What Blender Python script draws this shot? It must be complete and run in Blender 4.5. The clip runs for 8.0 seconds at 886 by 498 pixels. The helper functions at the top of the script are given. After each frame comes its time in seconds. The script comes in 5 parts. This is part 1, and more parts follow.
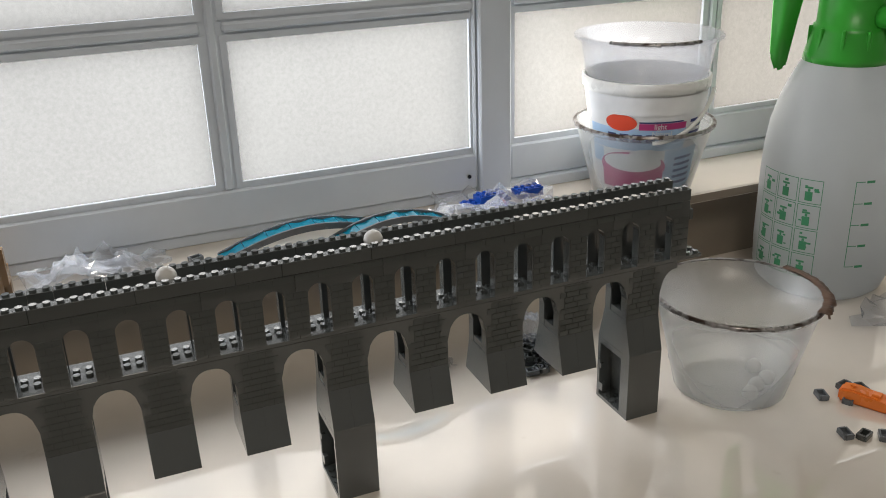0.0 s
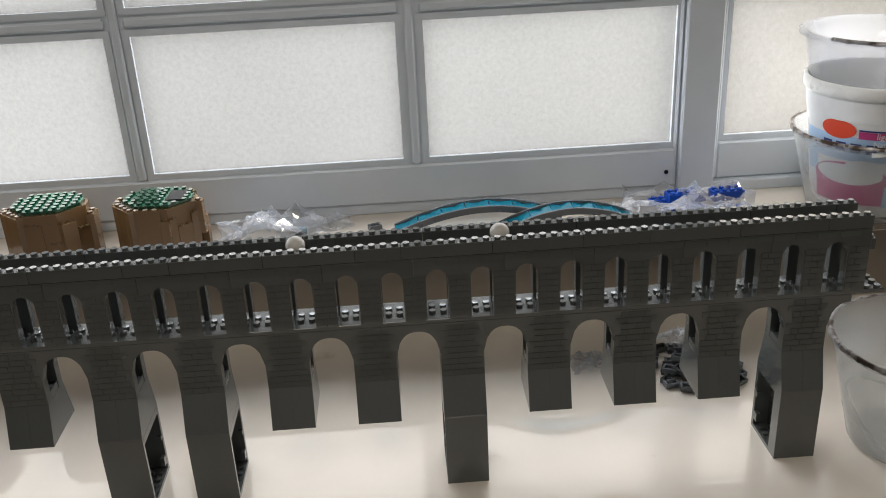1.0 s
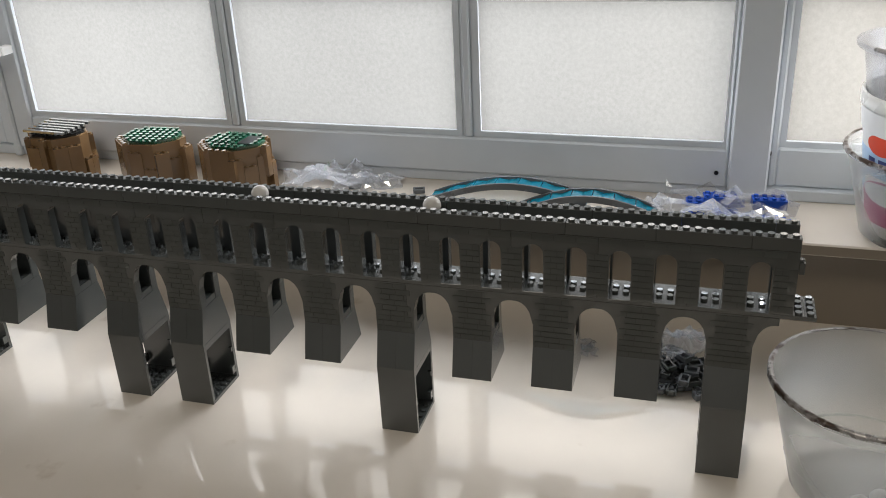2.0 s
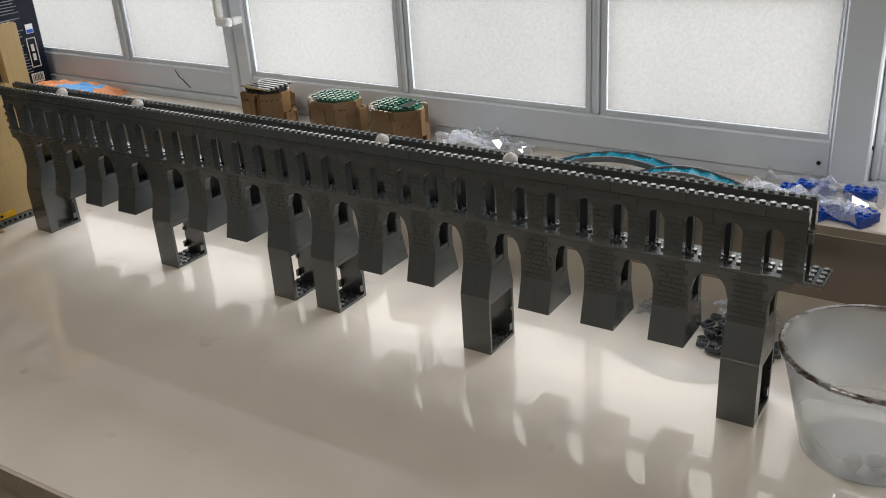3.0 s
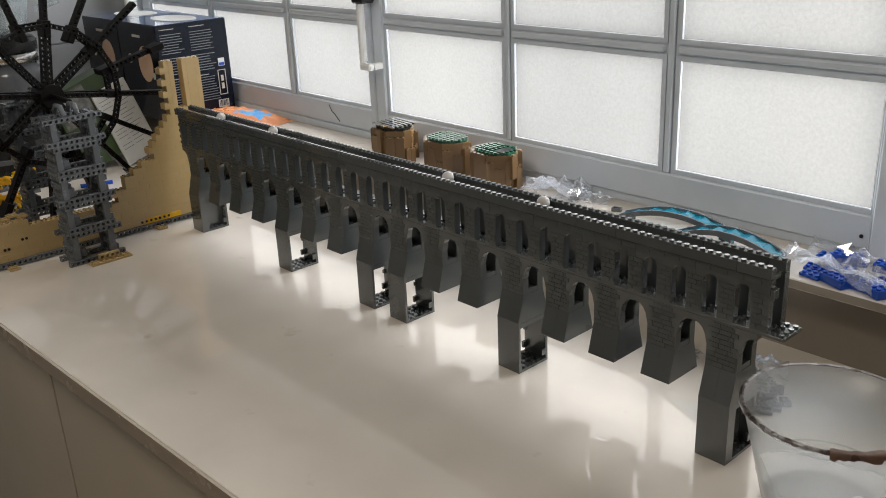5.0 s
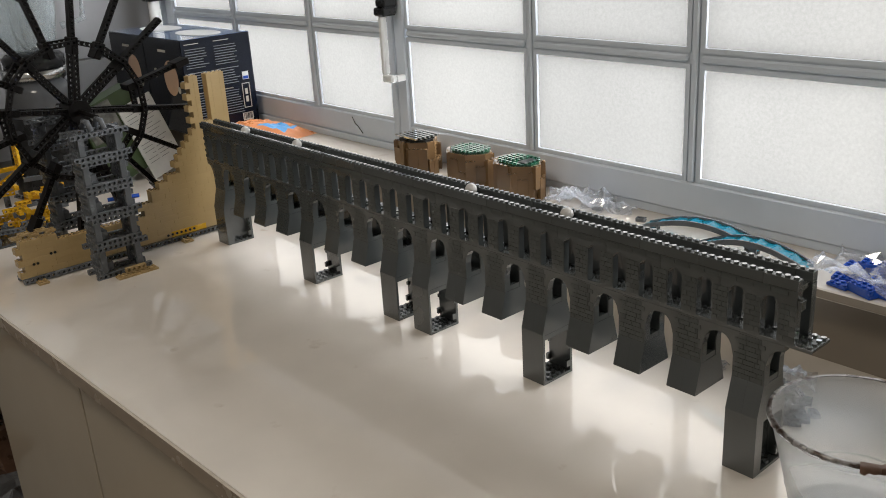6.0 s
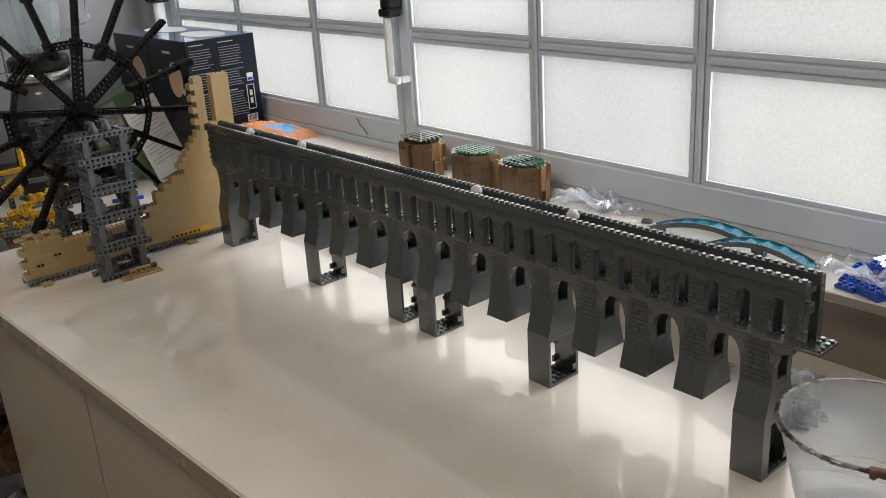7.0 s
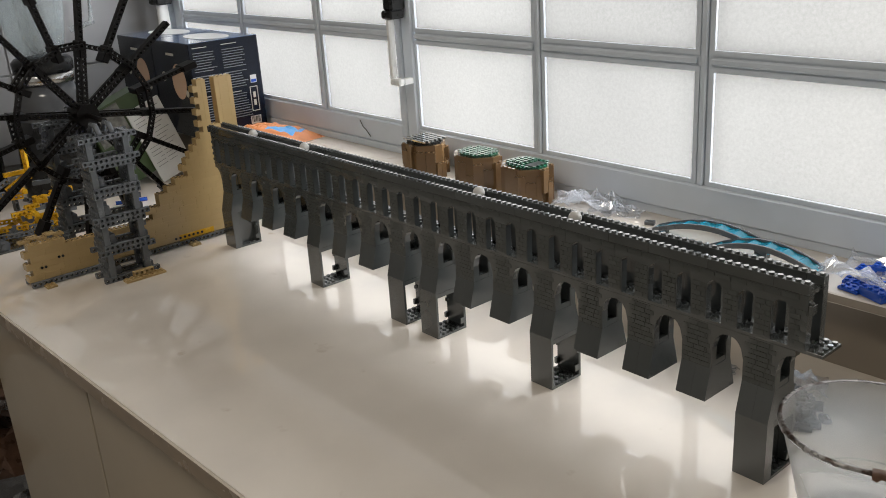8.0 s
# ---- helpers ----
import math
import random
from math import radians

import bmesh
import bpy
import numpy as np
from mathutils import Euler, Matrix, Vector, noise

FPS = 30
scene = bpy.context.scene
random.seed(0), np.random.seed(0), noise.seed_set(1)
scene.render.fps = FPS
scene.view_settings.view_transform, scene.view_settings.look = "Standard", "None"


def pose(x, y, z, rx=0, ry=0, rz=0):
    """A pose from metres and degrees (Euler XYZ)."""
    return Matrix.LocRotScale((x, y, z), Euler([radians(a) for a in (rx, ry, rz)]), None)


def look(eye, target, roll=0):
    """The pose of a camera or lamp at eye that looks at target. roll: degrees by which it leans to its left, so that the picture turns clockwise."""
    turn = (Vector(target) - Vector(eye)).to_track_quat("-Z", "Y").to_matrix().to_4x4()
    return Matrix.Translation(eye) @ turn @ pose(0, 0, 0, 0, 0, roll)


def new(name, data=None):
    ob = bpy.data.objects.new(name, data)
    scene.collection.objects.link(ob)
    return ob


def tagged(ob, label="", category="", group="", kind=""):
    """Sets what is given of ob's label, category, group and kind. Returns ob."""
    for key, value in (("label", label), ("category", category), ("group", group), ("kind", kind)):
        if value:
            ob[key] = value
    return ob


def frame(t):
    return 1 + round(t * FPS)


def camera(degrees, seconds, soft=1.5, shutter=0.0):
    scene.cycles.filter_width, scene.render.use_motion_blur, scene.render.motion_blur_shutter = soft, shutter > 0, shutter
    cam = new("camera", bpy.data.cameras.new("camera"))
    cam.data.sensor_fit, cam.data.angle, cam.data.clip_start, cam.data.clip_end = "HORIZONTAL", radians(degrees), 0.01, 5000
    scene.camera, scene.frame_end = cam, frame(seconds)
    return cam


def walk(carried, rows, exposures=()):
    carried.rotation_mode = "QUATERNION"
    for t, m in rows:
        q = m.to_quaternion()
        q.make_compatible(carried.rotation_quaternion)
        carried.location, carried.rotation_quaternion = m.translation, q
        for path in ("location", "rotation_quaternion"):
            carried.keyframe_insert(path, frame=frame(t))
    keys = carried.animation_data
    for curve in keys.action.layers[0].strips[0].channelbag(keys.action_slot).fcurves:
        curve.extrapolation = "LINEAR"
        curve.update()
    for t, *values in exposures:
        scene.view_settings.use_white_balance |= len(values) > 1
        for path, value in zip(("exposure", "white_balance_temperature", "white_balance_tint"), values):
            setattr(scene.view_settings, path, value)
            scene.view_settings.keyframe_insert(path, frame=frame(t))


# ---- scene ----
cam = camera(51.8, 8.0, soft=1.0)
PATH = [
    (0, (-0.409, -0.567, 0.442), (0.289, 1.143, -0.325), -1.8),
    (0.5, (-0.39, -0.564, 0.44), (0.029, 1.231, -0.337), -3.4),
    (1, (-0.29, -0.58, 0.453), (-0.216, 1.246, -0.358), -2.9),
    (1.2, (-0.258, -0.584, 0.451), (-0.225, 1.243, -0.363), -1.7),
    (2.3, (0.051, -0.612, 0.468), (-0.677, 1.046, -0.381), -3.3),
    (2.5, (0.084, -0.626, 0.469), (-0.712, 1.002, -0.376), -2.9),
    (3, (0.166, -0.671, 0.474), (-0.864, 0.829, -0.358), -3.8),
    (3.5, (0.241, -0.694, 0.48), (-0.91, 0.724, -0.334), -2.8),
    (4, (0.297, -0.664, 0.493), (-0.956, 0.676, -0.303), -3.0),
    (4.5, (0.364, -0.666, 0.499), (-0.986, 0.607, -0.247), -2.7),
    (4.7, (0.373, -0.669, 0.498), (-0.995, 0.596, -0.23), -2.4),
    (5.8, (0.375, -0.667, 0.501), (-1.046, 0.556, -0.197), -3.5),
    (6, (0.374, -0.668, 0.502), (-1.051, 0.55, -0.194), -3.5),
    (6.5, (0.371, -0.669, 0.503), (-1.057, 0.547, -0.193), -3.4),
    (7, (0.37, -0.666, 0.502), (-1.062, 0.546, -0.192), -3.6),
    (7.5, (0.371, -0.666, 0.502), (-1.064, 0.543, -0.189), -3.6),
    (8, (0.371, -0.664, 0.501), (-1.068, 0.542, -0.188), -3.7),
]
walk(cam, [(t, look(eye, target, roll)) for t, eye, target, roll in PATH],
     [(0, -0.05), (0.5, -0.05), (1, -0.18), (1.2, -0.18), (2.3, -0.12), (3, -0.12), (4, 0.0), (6, 0.0), (8, 0.0)])

# ---- light ----
world = bpy.data.worlds.new("world")
scene.world = world
world.use_nodes = True
sky = world.node_tree.nodes.new("ShaderNodeTexSky")
sky.sky_type, sky.sun_disc, sky.sun_elevation, sky.sun_rotation = "NISHITA", False, radians(40), radians(200)
world.node_tree.links.new(sky.outputs[0], world.node_tree.nodes["Background"].inputs[0])
world.node_tree.nodes["Background"].inputs[1].default_value = 0.08
WINDOW_LIGHT, ROOM_LIGHT = 51.0, 12.0
scene.view_settings.exposure = 0.0


def area(name, m, sx, sy, watts, colour):
    lamp = bpy.data.lights.new(name, "AREA")
    lamp.shape, lamp.size, lamp.size_y, lamp.energy, lamp.color = "RECTANGLE", sx, sy, watts, colour
    ob = new(name, lamp)
    ob.matrix_world = m
    return ob


# overcast daylight behind the frosted panes, and an added, unseen warm ceiling lamp as room fill
# (the two left windows look on open sky, the one past the post on something duller)
area("daylight", pose(-0.845, 0.42, 0.31, -90, 0, 0), 1.81, 0.50, WINDOW_LIGHT * 0.82, (0.912, 0.943, 1.0))
area("daylight_dull", pose(0.53, 0.42, 0.31, -90, 0, 0), 0.94, 0.50, WINDOW_LIGHT * 0.315, (1.0, 0.96, 0.92))
area("added_ceiling_fill", pose(-0.45, -1.15, 1.672, 0, 0, 0), 0.56, 0.56, ROOM_LIGHT, (1.0, 0.92, 0.80))


# ---- materials ----
def material(name, base, rough=0.5, metal=0.0, vary=0.06, scale=40.0, bump=0.0, bscale=300.0, coat=0.0, rvary=0.05,
             trans=0.0, ior=1.45, spec=0.5, obj=0.0, stain=None, alpha=1.0):
    m = bpy.data.materials.new(name)
    m.use_nodes = True
    nt = m.node_tree
    b = nt.nodes["Principled BSDF"]
    N, LK = nt.nodes.new, nt.links.new
    co = N("ShaderNodeTexCoord")
    n1 = N("ShaderNodeTexNoise")
    n1.inputs["Scale"].default_value, n1.inputs["Detail"].default_value = scale, 6
    LK(co.outputs["Object"], n1.inputs["Vector"])
    ramp = N("ShaderNodeMapRange")
    ramp.inputs["From Min"].default_value, ramp.inputs["From Max"].default_value = 0.3, 0.7
    ramp.inputs["To Min"].default_value, ramp.inputs["To Max"].default_value = 1 - vary, 1 + vary
    LK(n1.outputs["Fac"], ramp.inputs["Value"])
    out = ramp.outputs[0]
    if obj:
        info = N("ShaderNodeObjectInfo")
        r2 = N("ShaderNodeMapRange")
        r2.inputs["To Min"].default_value, r2.inputs["To Max"].default_value = 1 - obj, 1 + obj
        LK(info.outputs["Random"], r2.inputs["Value"])
        mul = N("ShaderNodeMath")
        mul.operation = "MULTIPLY"
        LK(out, mul.inputs[0]), LK(r2.outputs[0], mul.inputs[1])
        out = mul.outputs[0]
    mix = N("ShaderNodeVectorMath")
    mix.operation = "SCALE"
    mix.inputs[0].default_value = base
    LK(out, mix.inputs["Scale"])
    col = mix.outputs[0]
    if stain:
        n2 = N("ShaderNodeTexNoise")
        n2.inputs["Scale"].default_value, n2.inputs["Detail"].default_value = stain[1], 8
        LK(co.outputs["Object"], n2.inputs["Vector"])
        r3 = N("ShaderNodeMapRange")
        r3.inputs["From Min"].default_value, r3.inputs["From Max"].default_value = stain[2], stain[2] + 0.12
        LK(n2.outputs["Fac"], r3.inputs["Value"])
        mx = N("ShaderNodeMix")
        mx.data_type = "RGBA"
        LK(r3.outputs[0], mx.inputs["Factor"]), LK(col, mx.inputs["A"])
        mx.inputs["B"].default_value = (*stain[0], 1)
        col = mx.outputs["Result"]
    LK(col, b.inputs["Base Color"])
    rr = N("ShaderNodeMapRange")
    rr.inputs["From Min"].default_value, rr.inputs["From Max"].default_value = 0.3, 0.7
    rr.inputs["To Min"].default_value, rr.inputs["To Max"].default_value = max(0.0, rough - rvary), min(1.0, rough + rvary)
    LK(n1.outputs["Fac"], rr.inputs["Value"]), LK(rr.outputs[0], b.inputs["Roughness"])
    b.inputs["Metallic"].default_value, b.inputs["Coat Weight"].default_value = metal, coat
    b.inputs["Transmission Weight"].default_value, b.inputs["IOR"].default_value = trans, ior
    b.inputs["Specular IOR Level"].default_value = spec
    b.inputs["Alpha"].default_value = alpha
    if bump:
        n3 = N("ShaderNodeTexNoise")
        n3.inputs["Scale"].default_value, n3.inputs["Detail"].default_value = bscale, 4
        LK(co.outputs["Object"], n3.inputs["Vector"])
        bp = N("ShaderNodeBump")
        bp.inputs["Strength"].default_value, bp.inputs["Distance"].default_value = bump, 0.001
        LK(n3.outputs["Fac"], bp.inputs["Height"]), LK(bp.outputs[0], b.inputs["Normal"])
    return m


def frosted(name, tint):
    """Frosted glass: part of the light comes straight through, part is scattered; a pebbled gloss in front."""
    m = bpy.data.materials.new(name)
    m.use_nodes = True
    nt = m.node_tree
    nt.nodes.clear()
    N, LK = nt.nodes.new, nt.links.new
    out, tr, sc, gl, a, b2 = (N(k) for k in ("ShaderNodeOutputMaterial", "ShaderNodeBsdfTransparent", "ShaderNodeBsdfTranslucent",
                                           "ShaderNodeBsdfGlossy", "ShaderNodeMixShader", "ShaderNodeMixShader"))
    co, n1, n2, mr, sca, add = (N(k) for k in ("ShaderNodeTexCoord", "ShaderNodeTexNoise", "ShaderNodeTexNoise", "ShaderNodeMapRange",
                                               "ShaderNodeVectorMath", "ShaderNodeMath"))
    n1.inputs["Scale"].default_value, n1.inputs["Detail"].default_value, n1.inputs["Roughness"].default_value = 230, 3, 0.7
    n2.inputs["Scale"].default_value, n2.inputs["Detail"].default_value = 2.2, 3
    LK(co.outputs["Object"], n1.inputs["Vector"]), LK(co.outputs["Object"], n2.inputs["Vector"])
    add.operation = "MULTIPLY_ADD"
    add.inputs[1].default_value = 0.80
    LK(n1.outputs["Fac"], add.inputs[0]), LK(n2.outputs["Fac"], add.inputs[2])
    mr.inputs["From Min"].default_value, mr.inputs["From Max"].default_value = 0.55, 1.2
    mr.inputs["To Min"].default_value, mr.inputs["To Max"].default_value = 0.78, 1.09
    LK(add.outputs[0], mr.inputs["Value"])
    sca.operation = "SCALE"
    sca.inputs[0].default_value = tint
    LK(mr.outputs[0], sca.inputs["Scale"])
    for s in (tr, sc):
        LK(sca.outputs[0], s.inputs["Color"])
    bp = N("ShaderNodeBump")
    bp.inputs["Strength"].default_value, bp.inputs["Distance"].default_value = 0.5, 0.001
    LK(n1.outputs["Fac"], bp.inputs["Height"])
    LK(bp.outputs[0], gl.inputs["Normal"]), LK(bp.outputs[0], sc.inputs["Normal"])
    gl.inputs["Roughness"].default_value = 0.25
    a.inputs[0].default_value = 0.45
    LK(tr.outputs[0], a.inputs[1]), LK(sc.outputs[0], a.inputs[2])
    b2.inputs[0].default_value = 0.05
    LK(a.outputs[0], b2.inputs[1]), LK(gl.outputs[0], b2.inputs[2]), LK(b2.outputs[0], out.inputs[0])
    return m


def milky(name, tint, clear, rough=0.2, gloss=0.03):
    """Thin translucent plastic: partly clear, partly scattering, with a soft gloss."""
    m = bpy.data.materials.new(name)
    m.use_nodes = True
    nt = m.node_tree
    nt.nodes.clear()
    N, LK = nt.nodes.new, nt.links.new
    out, tr, sc, df, gl, a, b2, c2, fr, co, n1, mr = (N(k) for k in (
        "ShaderNodeOutputMaterial", "ShaderNodeBsdfTransparent", "ShaderNodeBsdfTranslucent", "ShaderNodeBsdfDiffuse", "ShaderNodeBsdfGlossy",
        "ShaderNodeMixShader", "ShaderNodeMixShader", "ShaderNodeMixShader", "ShaderNodeLayerWeight", "ShaderNodeTexCoord", "ShaderNodeTexNoise",
        "ShaderNodeMapRange"))
    for s in (sc, df):
        s.inputs["Color"].default_value = (*tint, 1)
    tr.inputs["Color"].default_value = (*[min(1, 0.4 + 0.6 * c) for c in tint], 1)
    gl.inputs["Roughness"].default_value = rough
    n1.inputs["Scale"].default_value = 18
    LK(co.outputs["Object"], n1.inputs["Vector"])
    mr.inputs["To Min"].default_value, mr.inputs["To Max"].default_value = max(0, clear - 0.08), min(1, clear + 0.08)
    LK(n1.outputs["Fac"], mr.inputs["Value"])
    a.inputs[0].default_value = 0.72
    LK(df.outputs[0], a.inputs[1]), LK(sc.outputs[0], a.inputs[2])
    LK(mr.outputs[0], b2.inputs[0]), LK(a.outputs[0], b2.inputs[1]), LK(tr.outputs[0], b2.inputs[2])
    pw = N("ShaderNodeMath")
    pw.operation = "POWER"
    pw.inputs[1].default_value = 4.0
    LK(fr.outputs["Facing"], pw.inputs[0])
    ms = N("ShaderNodeMath")
    ms.operation = "MULTIPLY_ADD"
    ms.inputs[1].default_value, ms.inputs[2].default_value = 0.5, gloss
    LK(pw.outputs[0], ms.inputs[0])
    LK(ms.outputs[0], c2.inputs[0]), LK(b2.outputs[0], c2.inputs[1]), LK(gl.outputs[0], c2.inputs[2]), LK(c2.outputs[0], out.inputs[0])
    return m


QUARTZ = material("beige_quartz", (0.69, 0.625, 0.545), 0.025, vary=0.05, scale=9, rvary=0.01, spec=0.0, coat=1.0, stain=((0.54, 0.46, 0.37), 22, 0.67))
# worktop front darkened in colour for its shade; also serves the cabinet bodies
EDGE = material("shaded_edge_brown", (0.30, 0.24, 0.18), 0.25, vary=0.06, scale=30)
CABINET = material("cream_gloss_front", (0.46, 0.39, 0.30), 0.09, vary=0.03, scale=6, rvary=0.03)
QB = QUARTZ.node_tree.nodes["Principled BSDF"]
QB.inputs["Coat IOR"].default_value, QB.inputs["Coat Roughness"].default_value = 2.55, 0.006
WALL = material("white_wall", (0.72, 0.71, 0.68), 0.55, vary=0.03, scale=5, bump=0.1)
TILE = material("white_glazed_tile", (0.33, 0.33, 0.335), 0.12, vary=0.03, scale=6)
FLOOR = material("kitchen_floor", (0.30, 0.26, 0.22), 0.4, vary=0.12, scale=8)
FRAME = material("white_window_paint", (0.60, 0.64, 0.69), 0.35, vary=0.05, scale=14, bump=0.08, bscale=120, stain=((0.42, 0.42, 0.41), 26, 0.70))
FROST = frosted("frosted_glass", (0.238, 0.232, 0.219))
GREY = material("dark_grey_plastic", (0.049, 0.053, 0.051), 0.18, spec=1.0, coat=0.4, vary=0.07, scale=25, rvary=0.06, obj=0.06)
# stud-top copy of the grey, reflectance raised far past plastic for white glints
STUD = material("glint_dark_grey_plastic", (0.055, 0.057, 0.055), 0.04, ior=7.0, coat=1.0, vary=0.07, scale=25, rvary=0.03)
STUD.node_tree.nodes["Principled BSDF"].inputs["Coat IOR"].default_value = 4.0
# darker copy of the ledge quartz: shade of its room-facing fronts put into colour
RISER_SHADE = material("shaded_quartz_front", (0.215, 0.180, 0.140), 0.12, vary=0.06, scale=9)
STONE = material("dark_grey_plastic_relief", (0.052, 0.056, 0.053), 0.22, vary=0.07, scale=25, rvary=0.06, obj=0.06)
LGREY = material("light_grey_plastic", (0.115, 0.123, 0.132), 0.25, vary=0.05, scale=30, obj=0.08)
TAN = material("tan_plastic", (0.40, 0.28, 0.13), 0.25, vary=0.04, scale=20, obj=0.015)
DTAN = material("dark_tan_plastic", (0.15, 0.085, 0.036), 0.2, spec=1.0, vary=0.07, scale=20, obj=0.06)
BLACK = material("black_plastic", (0.010, 0.010, 0.010), 0.28, spec=0.3, vary=0.1, scale=40)
BROWNBLACK = material("dark_brown_plastic", (0.0045, 0.0035, 0.003), 0.40, spec=0.10, vary=0.1, scale=40, obj=0.15)
YELLOW = material("yellow_plastic", (0.60, 0.33, 0.015), 0.25, vary=0.05)
ORANGE = material("orange_plastic", (0.80, 0.20, 0.03), 0.28, vary=0.05)
GREEN = material("green_plastic", (0.004, 0.055, 0.028), 0.08, spec=1.0, coat=0.5, vary=0.05)
SPRAYGREEN = material("bright_green_plastic", (0.035, 0.31, 0.03), 0.3, vary=0.05, scale=12)


# mirror-like copy of a plastic for stud tops; overstated reflectance imitates glints
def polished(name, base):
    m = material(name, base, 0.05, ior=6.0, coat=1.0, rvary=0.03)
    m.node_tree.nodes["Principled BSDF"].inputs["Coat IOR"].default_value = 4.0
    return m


GREENTOP = polished("glint_green_plastic", (0.006, 0.08, 0.04))
DTANTOP = polished("glint_dark_tan_plastic", (0.20, 0.12, 0.052))
TANTOP = polished("glint_tan_plastic", (0.40, 0.28, 0.13))
BLUE = material("blue_plastic", (0.007, 0.055, 0.33), 0.25, vary=0.05)
WHITE = material("white_plastic", (0.80, 0.80, 0.78), 0.3, vary=0.03)


# ---- building helpers ----
def thing(name, label, category, m=None, group="", kind=""):
    ob = new(name)
    ob.matrix_world = m or Matrix.Identity(4)
    return tagged(ob, label, category, group, kind)


def mesh_of(bm, mats, smooth=False):
    me = bpy.data.meshes.new("mesh")
    bmesh.ops.recalc_face_normals(bm, faces=bm.faces)
    if smooth:
        for f in bm.faces:
            f.smooth = True
    bm.to_mesh(me)
    bm.free()
    for x in (mats if isinstance(mats, (list, tuple)) else [mats]):
        me.materials.append(x)
    return me


def part(name, bm, mats, parent=None, label="", smooth=False, m=None, kind=""):
    me = bm if isinstance(bm, bpy.types.Mesh) else mesh_of(bm, mats, smooth)
    ob = new(name, me)
    ob.parent = parent
    if m is not None:
        ob.matrix_basis = m
    if label or kind:
        tagged(ob, label, kind=kind)
    return ob


def setting(name, bm, mats, label, category, smooth=False):
    return tagged(part(name, bm, mats, None, "", smooth), label, category, kind="structure")


def box(bm, x0, x1, y0, y1, z0, z1, bev=0.0, mat=0, m=None):
    b = bmesh.new()
    vs = [b.verts.new(((x0, x1)[i & 1], (y0, y1)[i >> 1 & 1], (z0, z1)[i >> 2])) for i in range(8)]
    for q in ((0, 2, 3, 1), (4, 5, 7, 6), (0, 1, 5, 4), (2, 6, 7, 3), (0, 4, 6, 2), (1, 3, 7, 5)):
        b.faces.new([vs[i] for i in q])
    if bev:
        bmesh.ops.bevel(b, geom=b.edges[:], offset=bev, segments=1, profile=0.5, affect="EDGES")
    return join(bm, b, m, mat)


def join(bm, b, m=None, mat=None):
    idx = {}
    for v in b.verts:
        idx[v] = bm.verts.new(m @ v.co if m is not None else v.co)
    for f in b.faces:
        try:
            g = bm.faces.new([idx[v] for v in f.verts])
        except ValueError:
            continue
        g.material_index = f.material_index if mat is None else mat
        g.smooth = f.smooth
    b.free()
    return bm


def cyl(bm, r0, r1, z0, z1, seg=12, m=None, mat=0, cap=True, smooth=False):
    a = [(math.cos(2 * math.pi * i / seg), math.sin(2 * math.pi * i / seg)) for i in range(seg)]
    tf = (lambda p: m @ Vector(p)) if m is not None else Vector
    lo = [bm.verts.new(tf((r0 * c, r0 * s, z0))) for c, s in a]
    hi = [bm.verts.new(tf((r1 * c, r1 * s, z1))) for c, s in a]
    for i in range(seg):
        f = bm.faces.new((lo[i], lo[(i + 1) % seg], hi[(i + 1) % seg], hi[i]))
        f.material_index, f.smooth = mat, smooth
    if cap:
        for ring in (lo[::-1], hi):
            f = bm.faces.new(ring)
            f.material_index = mat
    return bm


def lathe(bm, prof, seg=48, m=None, mat=0):
    """A smooth body of revolution from (radius, height) pairs."""
    tf = (lambda p: m @ Vector(p)) if m is not None else Vector
    rings = []
    for r, z in prof:
        if r < 1e-6:
            rings.append([bm.verts.new(tf((0, 0, z)))])
        else:
            rings.append([bm.verts.new(tf((r * math.cos(2 * math.pi * i / seg), r * math.sin(2 * math.pi * i / seg), z))) for i in range(seg)])
    for a, b in zip(rings, rings[1:]):
        for i in range(seg):
            j = (i + 1) % seg
            q = [a[0], b[j], b[i]] if len(a) == 1 else [a[i], a[j], b[0]] if len(b) == 1 else [a[i], a[j], b[j], b[i]]
            f = bm.faces.new(q)
            f.smooth, f.material_index = True, mat
    return bm


def prism(bm, pts, lo, hi, axis="y", mat=0):
    """A flat outline (a, b) drawn out along an axis: y takes (x, z), x takes (y, z), z takes (x, y)."""
    put = {"y": lambda p, h: (p[0], h, p[1]), "x": lambda p, h: (h, p[0], p[1]), "z": lambda p, h: (p[0], p[1], h)}[axis]
    A = [bm.verts.new(put(p, lo)) for p in pts]
    B = [bm.verts.new(put(p, hi)) for p in pts]
    n = len(pts)
    for i in range(n):
        bm.faces.new((A[i], A[(i + 1) % n], B[(i + 1) % n], B[i])).material_index = mat
    for ring in (A[::-1], B):
        bm.faces.new(ring).material_index = mat
    return bm


